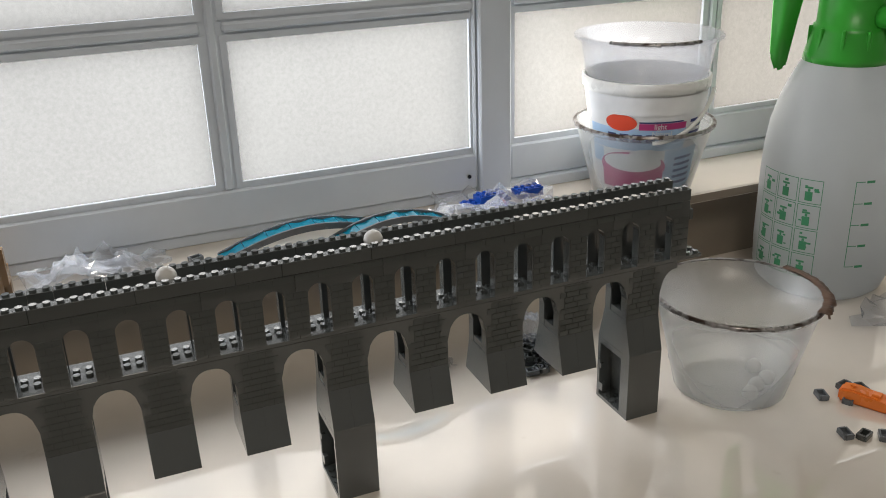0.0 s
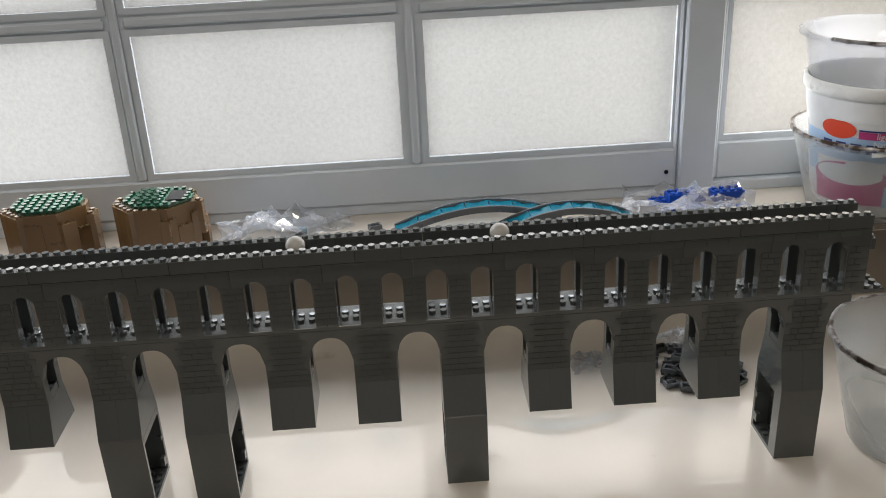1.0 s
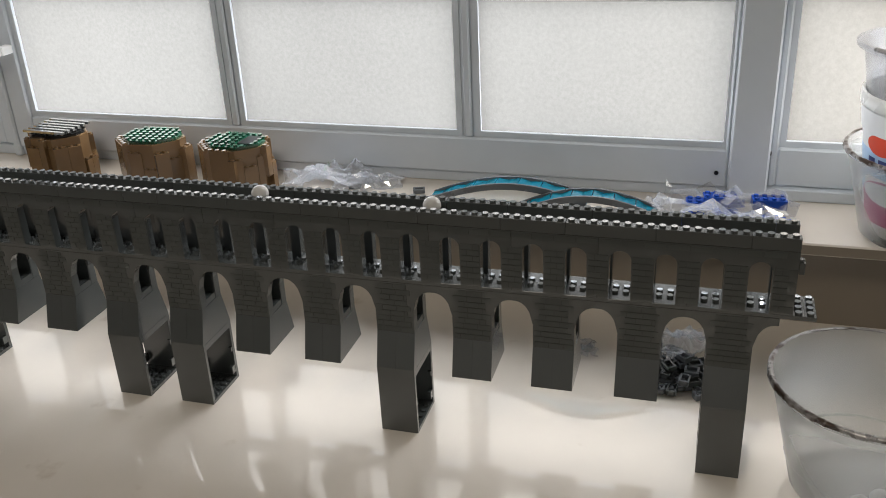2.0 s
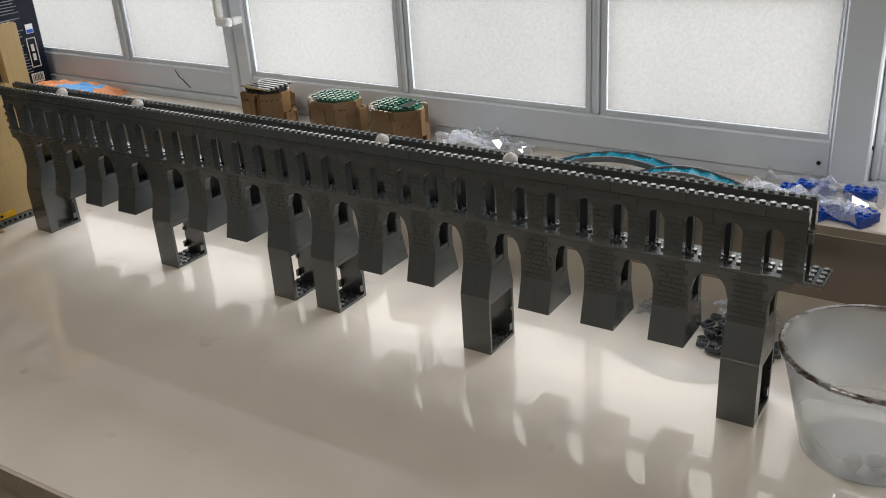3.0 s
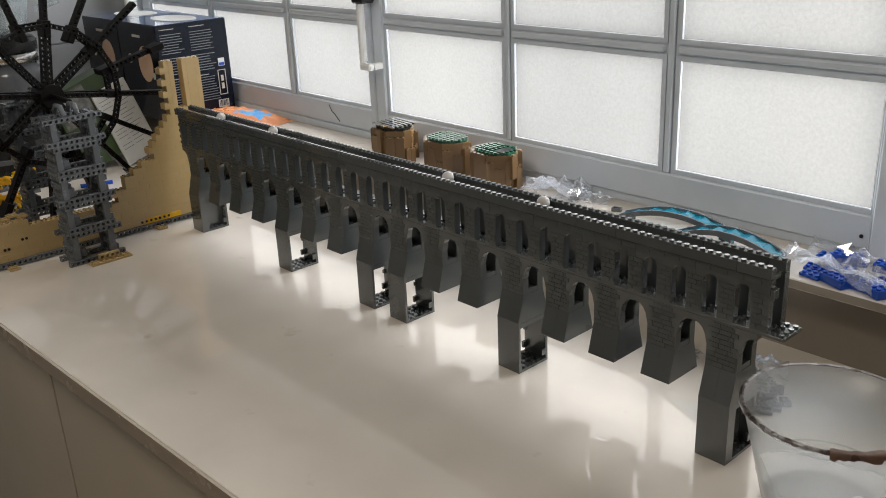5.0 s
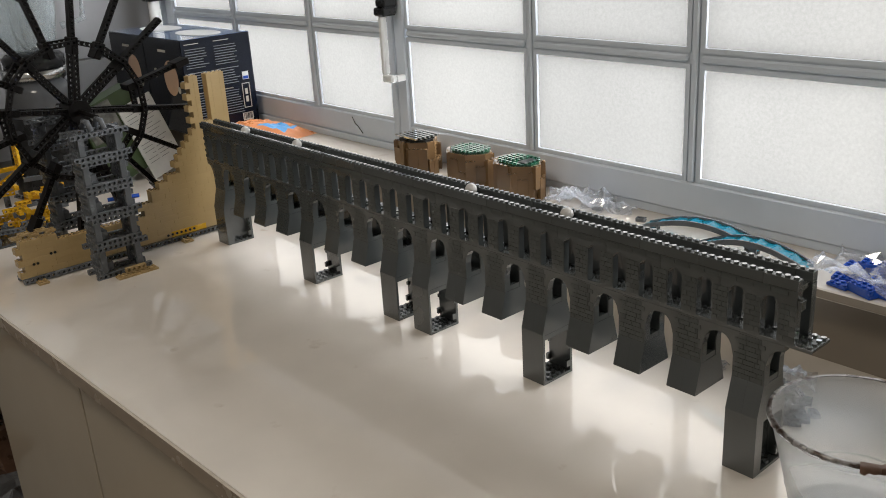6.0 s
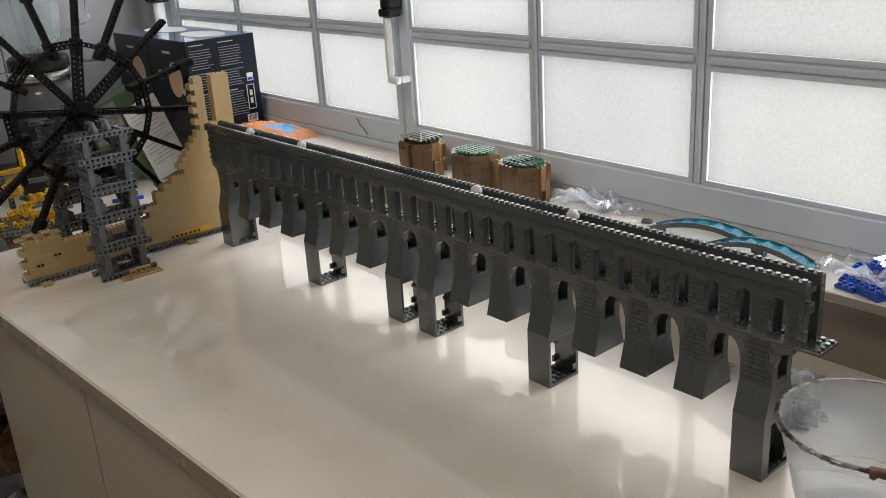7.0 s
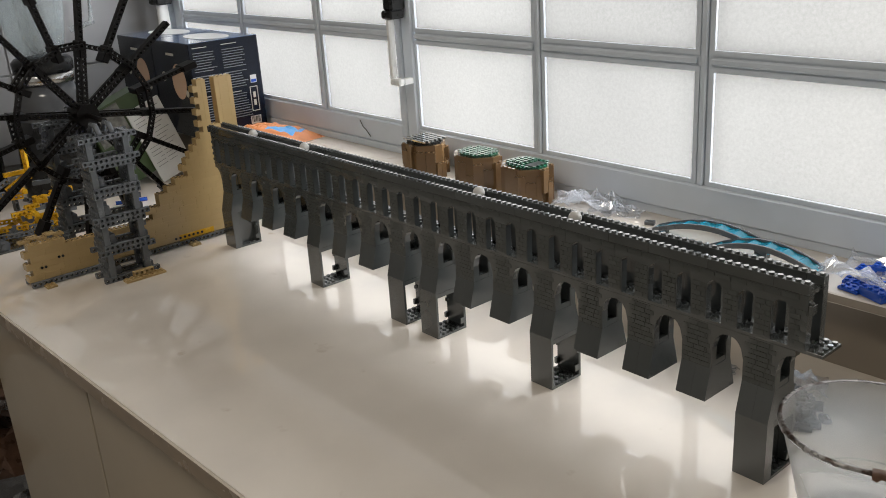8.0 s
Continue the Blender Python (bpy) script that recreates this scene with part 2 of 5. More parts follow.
def tube(bm, pts, r, seg=8, mat=0, closed=False):
    """A round bar along a line of points."""
    pts = [Vector(p) for p in pts]
    rings, n = [], len(pts)
    for i, p in enumerate(pts):
        d = (pts[(i + 1) % n] - pts[i - 1]) if closed else (pts[min(i + 1, n - 1)] - pts[max(i - 1, 0)])
        q = d.to_track_quat("Z", "Y").to_matrix()
        rr = r(i / max(1, n - 1)) if callable(r) else r
        rings.append([bm.verts.new(p + q @ Vector((rr * math.cos(2 * math.pi * k / seg), rr * math.sin(2 * math.pi * k / seg), 0))) for k in range(seg)])
    for i in range(n if closed else n - 1):
        a, b = rings[i], rings[(i + 1) % n]
        for k in range(seg):
            f = bm.faces.new((a[k], a[(k + 1) % seg], b[(k + 1) % seg], b[k]))
            f.smooth, f.material_index = True, mat
    if not closed:
        for ring in (rings[0][::-1], rings[-1]):
            bm.faces.new(ring).material_index = mat
    return bm


P = 0.008      # one stud pitch
BR, PL = 0.0096, 0.0032


def stud(bm, x, y, z, top=0):
    """A stud; its flat top may take a mirror-like copy of the plastic that overstates glints."""
    cyl(bm, 0.0024, 0.0024, z, z + 0.0018, 12, Matrix.Translation((x, y, 0)))
    bm.faces.ensure_lookup_table()
    bm.faces[-1].material_index = top


# ---- the large structure ----
LEDGE_Y, LEDGE_Z, WIN_Y, RISER_Y = 0.217, 0.100, 0.320, 0.250
X0, X1 = -1.80, 0.95


def edge_y(x):
    return -0.359 + 0.035 * (x + 0.5)


bm = bmesh.new()
prism(bm, [(X0, edge_y(X0)), (X1, edge_y(X1)), (X1, 0.36), (X0, 0.36)], -0.022, 0.0, "z")
bmesh.ops.bevel(bm, geom=[e for e in bm.edges if abs(e.verts[0].co.z) < 1e-6 and abs(e.verts[1].co.z) < 1e-6 and e.verts[0].co.y < 0 and e.verts[1].co.y < 0],
                offset=0.0025, segments=2, affect="EDGES")
bmesh.ops.recalc_face_normals(bm, faces=bm.faces)
# only the front face gets the colour with shade in it
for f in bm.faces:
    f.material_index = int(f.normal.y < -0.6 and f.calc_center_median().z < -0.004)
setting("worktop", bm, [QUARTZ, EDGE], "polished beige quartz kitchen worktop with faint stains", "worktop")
bm = bmesh.new()
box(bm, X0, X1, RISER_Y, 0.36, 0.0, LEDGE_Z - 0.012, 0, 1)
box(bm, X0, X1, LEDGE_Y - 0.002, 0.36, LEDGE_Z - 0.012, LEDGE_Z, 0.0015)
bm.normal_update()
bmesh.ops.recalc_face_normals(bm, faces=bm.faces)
# fronts turned from the window take the shaded colour
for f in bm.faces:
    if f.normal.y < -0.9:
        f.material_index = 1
setting("window_ledge", bm, [QUARTZ, RISER_SHADE], "raised beige quartz ledge under the frosted window", "ledge")

# the room that closes the place
bm = bmesh.new()
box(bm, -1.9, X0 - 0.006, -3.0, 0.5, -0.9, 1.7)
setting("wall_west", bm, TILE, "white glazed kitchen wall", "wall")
bm = bmesh.new()
box(bm, 1.9, 2.0, -3.0, 0.5, -0.9, 1.7)
box(bm, X1 + 0.02, 1.9, 0.36, 0.5, -0.9, 1.7)
setting("wall_east", bm, WALL, "plain white kitchen wall", "wall")
bm = bmesh.new()
box(bm, -1.9, 2.0, -3.1, -3.0, -0.9, 1.7)
setting("wall_south", bm, WALL, "plain white kitchen wall", "wall")
bm = bmesh.new()
box(bm, -1.9, 2.0, 0.36, 0.5, -0.9, LEDGE_Z - 0.012)
box(bm, -1.9, 2.0, 0.36, 0.5, 0.58, 1.7)
setting("wall_north", bm, WALL, "white wall round the window", "wall")
bm = bmesh.new()
box(bm, -1.9, 2.0, -3.1, 0.5, -1.0, -0.9)
setting("floor", bm, FLOOR, "dull brown kitchen floor", "floor")
bm = bmesh.new()
box(bm, -1.9, 2.0, -3.1, 0.5, 1.7, 1.8)
setting("ceiling", bm, WALL, "plain white ceiling", "ceiling")

# frame of the added ceiling lamp, out of view
lampbody = thing("added_ceiling_lamp", "added flat white ceiling lamp with square frame, out of view", "lamp", pose(-0.45, -1.15, 1.7))
bm = bmesh.new()
for s in (-1, 1):
    box(bm, -0.30, 0.30, s * 0.29 - 0.01, s * 0.29 + 0.01, -0.03, 0.0, 0.002)
    box(bm, s * 0.29 - 0.01, s * 0.29 + 0.01, -0.28, 0.28, -0.03, 0.0, 0.002)
box(bm, -0.28, 0.28, -0.28, 0.28, -0.012, 0.0)
part("frame", bm, WHITE, lampbody)


# ---- windows ----
def pane_window(name, xs, zs, y, label, bar=0.011, left=0.03, right=0.03, low=0.112):
    """A sash with glazing bars between panes; xs and zs are the pairs of edges of the panes."""
    w = tagged(new(name), label, "window", kind="structure")
    x0, x1, z1 = xs[0][0] - left, xs[-1][1] + right, zs[-1][1] + 0.035
    bm = bmesh.new()
    box(bm, x0, xs[0][0] - 0.004, y - 0.008, y + 0.02, low, z1, 0.002)
    box(bm, xs[-1][1] + 0.004, x1, y - 0.008, y + 0.02, low, z1, 0.002)
    box(bm, xs[0][0] - 0.004, xs[-1][1] + 0.004, y - 0.007, y + 0.02, low, zs[0][0] - 0.004, 0.002)
    box(bm, xs[0][0] - 0.004, xs[-1][1] + 0.004, y - 0.007, y + 0.02, zs[-1][1] + 0.004, z1, 0.002)
    part("window_frame", bm, FRAME, w)
    for (a, b), (c, d) in zip(xs, xs[1:]):
        bm = bmesh.new()
        mid = (b + c) / 2
        box(bm, mid - 0.0105, mid + 0.0105, y - 0.001, y + 0.012, zs[0][0] - 0.004, zs[-1][1] + 0.004)
        box(bm, mid - 0.0045, mid + 0.0045, y - 0.006, y, zs[0][0] - 0.004, zs[-1][1] + 0.004, 0.002)
        part("glazing_bar", bm, FRAME, w)
    for (a, b), (c, d) in zip(zs, zs[1:]):
        bm = bmesh.new()
        mid = (b + c) / 2
        for p, q in xs:
            box(bm, p - 0.001, q + 0.001, y - 0.0015, y + 0.0125, mid - 0.0105, mid + 0.0105)
            box(bm, p - 0.001, q + 0.001, y - 0.0065, y, mid - 0.0045, mid + 0.0045, 0.002)
        part("glazing_bar", bm, FRAME, w)
    for p, q in xs:
        for c, d in zs:
            bm = bmesh.new()
            box(bm, p - 0.003, q + 0.003, y + 0.001, y + 0.004, c - 0.003, d + 0.003)
            pane = part("pane", bm, FROST, w)
            pane.visible_shadow = False
            bm = bmesh.new()
            for k in ((p - 0.004, q + 0.004, c - 0.004, c + 0.0025), (p - 0.004, q + 0.004, d - 0.0025, d + 0.004),
                      (p - 0.004, p + 0.0025, c + 0.0025, d - 0.0025), (q - 0.0025, q + 0.004, c + 0.0025, d - 0.0025)):
                box(bm, k[0], k[1], y - 0.003, y + 0.001, k[2], k[3])
            part("bead", bm, FRAME, pane)
    return w


ROWS_Z = [(0.1565, 0.3005), (0.3225, 0.4665)]
pane_window("window_1", [(-0.837, -0.566), (-0.546, -0.287), (-0.265, -0.009)], ROWS_Z, WIN_Y, "white sash window with six frosted panes", left=0.030, right=0.0)
pane_window("window_2", [(0.046, 0.300), (0.322, 0.576), (0.598, 0.850)], ROWS_Z, WIN_Y + 0.012, "white sash window with frosted panes", left=0.012, right=0.05)
pane_window("window_3", [(-1.705, -1.440), (-1.420, -1.150), (-1.128, -0.898)], ROWS_Z, WIN_Y + 0.008, "white sash window with frosted panes", left=0.04, right=0.02)
bm = bmesh.new()
box(bm, -0.0045, 0.0335, WIN_Y - 0.014, WIN_Y + 0.03, LEDGE_Z, 0.505, 0.002)
box(bm, -0.877, -0.8675, WIN_Y - 0.010, WIN_Y + 0.03, LEDGE_Z, 0.505, 0.002)
box(bm, X0, -1.746, WIN_Y - 0.012, WIN_Y + 0.04, LEDGE_Z, 0.505, 0.002)
box(bm, 0.901, X1 + 0.02, WIN_Y - 0.012, WIN_Y + 0.04, LEDGE_Z, 0.505, 0.002)
box(bm, X0, X1 + 0.02, WIN_Y - 0.012, WIN_Y + 0.05, 0.5055, 0.58, 0.002)
for a, b in ((-0.8675, -0.0045), (0.0335, 0.901), (-1.746, -0.877)):
    box(bm, a, b, WIN_Y - 0.003, WIN_Y + 0.03, LEDGE_Z, 0.1118, 0.001)
setting("window_surround", bm, FRAME, "white painted window posts and lower frame", "window frame")

# ---- cabinets under the worktop ----
def cabinet(xa, xb):
    ang = math.atan(0.035)
    c = thing("base_cabinet", "cream high-gloss base cabinet under the worktop", "cabinet", pose(xa, edge_y(xa) + 0.022, 0, 0, 0, math.degrees(ang)), "base cabinets")
    w = (xb - xa) / math.cos(ang)
    bm = bmesh.new()
    box(bm, 0.003, w - 0.003, 0, 0.018, -0.78, -0.030, 0.0012)
    part("door", bm, CABINET, c)
    bm = bmesh.new()
    box(bm, 0.0, w, 0.020, 0.50, -0.80, -0.0225)
    part("body", bm, EDGE, c)
    bm = bmesh.new()
    box(bm, 0.0, w, 0.06, 0.08, -0.90, -0.80)
    part("plinth", bm, CABINET, c)


for xa, xb in ((-1.160, -0.752), (-0.752, -0.302), (-0.302, 0.148), (0.148, 0.598)):
    cabinet(xa, xb)


# ---- the aqueduct ----
Z_SHORT, Z_BRICK, Z_SPRING, Z_APEX, Z_PLATE, Z_FLOOR, Z_COURSE, Z_TOP = 0.0608, 0.0925, 0.112, 0.1312, 0.1370, 0.1402, 0.1895, 0.1992
S, DEPTH = 0.064, 0.032
TALL = {0, 4, 7, 8, 11, 15}
aqueduct = thing("aqueduct_model", "long dark grey plastic brick aqueduct with two tiers of arches", "model")


def wall_outline(openings, x0, x1, z0, z1):
    """The outline of a wall strip from x0 to x1 with arched openings that rise from its lower edge."""
    pts = [(x0, z1), (x0, z0)]
    for a, b, curve in openings:
        pts += [(a, z0)] + curve + [(b, z0)]
    return pts + [(x1, z0), (x1, z1)]


def pointed(cx, half, zs, za, n=9):
    out = []
    for i in range(n + 1):
        u = -1 + 2 * i / n
        out.append((cx + half * u, zs + (za - zs) * (1 - abs(u) ** 2.6) ** 0.62))
    return out


def arched(cx, half, zs, n=10):
    return [(cx - half * math.cos(math.pi * i / n), zs + half * math.sin(math.pi * i / n) * 0.95) for i in range(n + 1)]


def pier_mesh(tall, block):
    """One pier, its foot flared towards both faces; tall ones go on as an open box down to the worktop."""
    bm = bmesh.new()
    h = 2 * P
    # walls of the brick part, front and back, with the half arches on both sides
    for y0, y1 in ((0, P), (DEPTH - P, DEPTH)):
        arc = pointed(0, h, Z_SPRING, Z_APEX, 12)
        right_half = [(x - 4 * P, z) for x, z in arc if x >= -1e-9]       # right half of the arch on the left side
        left_half = [(x + 4 * P, z) for x, z in arc if x <= 1e-9]
        pts = [(-h, Z_BRICK)] + right_half[::-1] + [(-4 * P, Z_PLATE), (4 * P, Z_PLATE)] + left_half[::-1] + [(h, Z_BRICK)]
        prism(bm, pts, y0, y1, "y")
    # side cheeks round the dark pointed passage
    for xs in ((-h + 0.0004, -h + P), (h - P, h - 0.0004)):
        arc = [(DEPTH / 2 + u * 0.0072, z) for u, z in ((-1, 0.098), (-1, 0.111), (-0.84, 0.119), (-0.5, 0.1262), (0, 0.1315), (0.5, 0.1262), (0.84, 0.119), (1, 0.111), (1, 0.098))]
        prism(bm, [(P, Z_BRICK), (P, Z_SPRING + 0.016), (DEPTH / 2, Z_SPRING + 0.022)] + arc[:5][::-1] + [], *xs, "x")
        prism(bm, [(DEPTH / 2, Z_SPRING + 0.022), (DEPTH - P, Z_SPRING + 0.016), (DEPTH - P, Z_BRICK)] + arc[4:][::-1], *xs, "x")
        prism(bm, [(P, Z_BRICK), (DEPTH - P, Z_BRICK), (DEPTH - P, 0.098), (P, 0.098)], *xs, "x")
    # flared foot
    for xa, xb in ((-h, -0.00004), (0.00004, h)):
        prism(bm, [(0, Z_BRICK - 0.00015), (DEPTH, Z_BRICK - 0.00015), (DEPTH + P, Z_SHORT + 0.0012), (DEPTH + P, Z_SHORT), (-P, Z_SHORT), (-P, Z_SHORT + 0.0012)], xa, xb, "x")
    box(bm, -0.0004, 0.0004, -P + 0.0012, DEPTH + P - 0.0012, Z_SHORT + 0.0001, Z_SHORT + 0.0012)
    prism(bm, [(0.0006, Z_BRICK), (DEPTH - 0.0006, Z_BRICK), (DEPTH + P - 0.0006, Z_SHORT + 0.0012), (-P + 0.0006, Z_SHORT + 0.0012)], -0.0004, 0.0004, "x")
    if tall:
        t = 1.5 * P if block else 0.0032
        if block:                                # a closed back to the recess
            box(bm, -0.004, 0.004, -P + t, DEPTH + P - 0.0036, PL, Z_SHORT - 0.006)
        box(bm, -h, h, -P, -P + t, 0.0, Z_SHORT, 0.00012)
        box(bm, -h, h, DEPTH + P - 0.0036, DEPTH + P, 0.0, Z_SHORT, 0.00012)
        box(bm, -h, h, -P + t, DEPTH + P - 0.0036, 0.0, PL)
        box(bm, -h, h, -P + t, DEPTH + P - 0.0036, Z_SHORT - 0.006, Z_SHORT - 0.0003)
        for i in range(4):
            for j in range(1 if not block else 3, 5):
                stud(bm, (i - 1.5) * P, (j - 0.5) * P, PL)
        for sx in (-1, 1):
            box(bm, sx * h - 0.0016 - 0.0016 * sx, sx * h + 0.0016 - 0.0018 * sx, DEPTH + P - 0.009, DEPTH + P - 0.0036, 0.008, 0.0155)
            box(bm, sx * h - 0.0016 - 0.0016 * sx, sx * h + 0.0016 - 0.0018 * sx, DEPTH + P - 0.006, DEPTH + P - 0.0036, 0.030, 0.0345)
    return mesh_of(bm, GREY)


PIERS = {(t, b): pier_mesh(t, b) for t, b in ((True, True), (True, False), (False, False))}
for k in range(16):
    part("pier", PIERS[k in TALL, k in (0, 15)], None, aqueduct, m=pose(-S * k, 0, 0))

XR, XL = 0.040, -S * 15 - 0.034
bm = bmesh.new()
box(bm, XL, 0.056, 0.0002, DEPTH, Z_PLATE, Z_FLOOR, 0.0003)
for i in range(int((0.056 - XL) / P)):
    for y in (1.5 * P, 2.5 * P):
        stud(bm, 0.052 - i * P, y, Z_FLOOR, 1)
    if 0.052 - i * P > XR:
        stud(bm, 0.052 - i * P, 0.5 * P, Z_FLOOR, 1), stud(bm, 0.052 - i * P, 3.5 * P, Z_FLOOR, 1)
part("deck_plate", bm, [GREY, STUD], aqueduct)

# upper tier: one bay every two windows
def bay_mesh(w0, w1):
    bm = bmesh.new()
    cs = [c for c in (-16 * 0.001, 16 * 0.001)]
    for y0, y1 in ((0, P), (DEPTH - P, DEPTH)):
        ops = [(c - P, c + P, arched(c, P * 0.98, 0.1725)) for c in cs]
        prism(bm, wall_outline(ops, w0, w1, Z_FLOOR, Z_COURSE - 0.0003), y0, y1, "y")
    return mesh_of(bm, GREY)


BAY, END = bay_mesh(-S / 2 + 0.0001, S / 2 - 0.0001), bay_mesh(-S / 2 + 0.0001, 0.040)
for k in range(16):
    part("arcade_bay", END if k == 0 else BAY, None, aqueduct, m=pose(-S * k, 0, 0))


def rail_mesh(n, plain):
    """A long one-stud-wide brick with studs on top."""
    bm = bmesh.new()
    box(bm, -n * P + 0.0001, -0.0001, 0.0, P, Z_COURSE + 0.0001, Z_TOP, 0.00025)
    for i in range(n):
        stud(bm, -(i + 0.5) * P, 0.5 * P, Z_TOP, 1)
    return mesh_of(bm, [GREY, STUD])


RAILS = {n: rail_mesh(n, False) for n in (2, 4, 6, 8)}
for row, (y, seq) in enumerate(((-0.0006, (4, 8, 8, 6, 8, 8, 4, 8, 8)), (DEPTH - P, (2, 8, 8, 8, 6, 8, 8, 8, 4)))):
    x, i = XR, 0
    while x > XL + 0.002:
        n = seq[i % len(seq)]
        while x - n * P < XL - 0.004 and n > 2:
            n -= 2
        part("parapet_brick", RAILS[n], None, aqueduct, m=pose(x, y, 0))
        x -= n * P
        i += 1
bm = bmesh.new()
box(bm, XL, XR - 0.002, P - 0.0006, DEPTH - P, Z_COURSE - 0.003, Z_COURSE + 0.0018)
part("channel_floor", bm, GREY, aqueduct)
bm = bmesh.new()
box(bm, XR + 0.0002, XR + 0.004, 0.0, P, 0.1725, 0.1812, 0.0003)
stud(bm, XR + 0.001, P / 2, 0.1812)
part("end_bracket", bm, GREY, aqueduct)

BALL = mesh_of(lathe(bmesh.new(), [(0.007 * math.sin(math.pi * i / 16), -0.007 * math.cos(math.pi * i / 16)) for i in range(17)], 24), material("matt_white_ball", (0.50, 0.48, 0.45), 0.45, vary=0.08, scale=90))
for x in (-0.880, -0.735, -0.370, -0.225):
    b = part("ball", BALL, None, None, m=pose(x, DEPTH / 2, Z_COURSE + 0.0018 + 0.007))
    tagged(b, "small white plastic ball in the aqueduct channel", "ball", "balls in the channel")

for x, y, z in ((0.0337, WIN_Y - 0.004, 0.150), (-0.016, WIN_Y - 0.0084, 0.128)):
    bm = bmesh.new()
    cyl(bm, 0.0024, 0.0020, 0.0, 0.0012, 12, Matrix.Rotation(radians(90), 4, "Y") if x > 0 else Matrix.Rotation(radians(90), 4, "X"))
    part("screw_head", bm, BLACK, bpy.data.objects["window_surround"], m=pose(x, y, z))

# ---- film, bowls and tubs ----
FILM = milky("clear_plastic_film", (0.60, 0.62, 0.66), 0.86, 0.08, 0.12)
BAGFILM = milky("crinkled_plastic_film", (0.80, 0.82, 0.86), 0.74, 0.06, 0.24)
TUB = milky("cloudy_tub_plastic", (0.80, 0.81, 0.81), 0.86, 0.32)
BOTTLE = milky("white_bottle_plastic", (0.58, 0.60, 0.61), 0.04, 0.3)
TRANSBLUE = milky("clear_blue_plastic", (0.008, 0.40, 0.55), 0.45, 0.05, 0.10)
TOPTUB = milky("milky_tub_plastic", (0.62, 0.63, 0.65), 0.82, 0.12)
FOIL = material("torn_foil", (0.42, 0.40, 0.39), 0.3, metal=0.6, vary=0.45, scale=60, bump=1.0, bscale=160, stain=((0.06, 0.04, 0.03), 60, 0.44))
BROWNFOIL = material("brown_foil", (0.10, 0.055, 0.035), 0.3, metal=0.2, vary=0.3, scale=60, bump=0.8, bscale=120)
LABELBLUE = material("pale_blue_label", (0.40, 0.58, 0.80), 0.35, vary=0.15, scale=30)
LABELWHITE = material("white_label", (0.78, 0.79, 0.80), 0.35)
MAGENTA = material("magenta_print", (0.48, 0.05, 0.20), 0.35)
REDPRINT = material("red_print", (0.68, 0.07, 0.03), 0.35)
NAVY = material("navy_print", (0.03, 0.05, 0.20), 0.35)
GREENPRINT = material("green_print", (0.05, 0.25, 0.12), 0.45)


def wall_profile(r0, r1, h, t=0.0009, lip=0.003):
    """A thin open tub: outside up, lip, inside down, floor."""
    return [(0, 0.0015), (r0 - 0.004, 0.0), (r0, 0.003), (r0 + 0.6 * (r1 - r0), h * 0.6), (r1, h - 0.004), (r1 + lip, h - 0.003), (r1 + lip, h),
            (r1 - t, h), (r0 + 0.6 * (r1 - r0) - t, h * 0.6), (r0 - t, 0.0045), (r0 - 0.006, 0.0026), (0, 0.0026)]


def ragged_ring(bm, r, w, z, seed, turn=0.0, sweep=6.2832, amp=0.0011, seg=150):
    """Torn foil left round a rim."""
    rnd = random.Random(seed)
    prev, first = None, None
    n = int(seg * sweep / 6.2832)
    for i in range(n + 1):
        a = turn + sweep * i / n
        o = rnd.uniform(-amp, amp * 1.6)
        k = rnd.uniform(-0.5, 1) * amp
        pr = [(r - w - max(0, k), z + 0.0006 + rnd.uniform(0, 0.5) * amp), (r - w * 0.4, z + 0.0012), (r + w * 0.4 + o * 0.4, z + 0.0008), (r + w * 0.5 + o, z - 0.0016 - abs(o))]
        ring = [bm.verts.new((q * math.cos(a), q * math.sin(a), h)) for q, h in pr]
        if prev:
            for u in range(3):
                bm.faces.new((prev[u], ring[u], ring[u + 1], prev[u + 1]))
        prev = ring
    return bm


bowl = thing("plastic_bowl", "cloudy plastic tub with torn brown foil round its rim", "bowl", pose(0.1015, 0.003, 0))
BWALL = part("bowl_wall", lathe(bmesh.new(), wall_profile(0.0495, 0.0705, 0.094), 64), TUB, bowl)
bm = bmesh.new()
lathe(bm, [(0.0543, 0.0250), (0.0551, 0.0256), (0.0555, 0.0264)], 64)
part("moulded_ring", bm, TUB, BWALL)
part("foil_rim", ragged_ring(bmesh.new(), 0.0722, 0.0022, 0.094, 3, amp=0.0006), FOIL, BWALL, "torn silver and brown foil", True)
bm = ragged_ring(bmesh.new(), 0.0756, 0.0058, 0.0948, 5, math.radians(-66), 1.45, 0.0014)
part("foil_flap", bm, BROWNFOIL, BWALL, "dark brown foil flap", True)
for i, (x, y) in enumerate(((0.030, -0.020), (0.012, -0.026), (0.034, 0.004), (-0.004, -0.036))):
    b = part("ball", BALL, None, None, m=pose(0.1015 + x * 0.9, 0.003 + y * 0.9, 0.0026 + 0.0071))
    tagged(b, "white plastic ball lying in the cloudy tub", "ball", "balls in the tub")

TX, TY = 0.168, 0.252
outer = thing("yoghurt_tub", "empty cloudy tub holding two more nested tubs", "tub", pose(TX, TY, LEDGE_Z), "nested tubs")
part("tub_wall", lathe(bmesh.new(), wall_profile(0.0535, 0.0735, 0.083), 56), TUB, outer)
part("foil_rim", ragged_ring(bmesh.new(), 0.0755, 0.0018, 0.0835, 8, amp=0.0007), FOIL, outer, "torn silver foil", True)
bm = bmesh.new()
lathe(bm, [(0.0712, 0.0790), (0.0722, 0.0775), (0.0715, 0.0760)], 56)
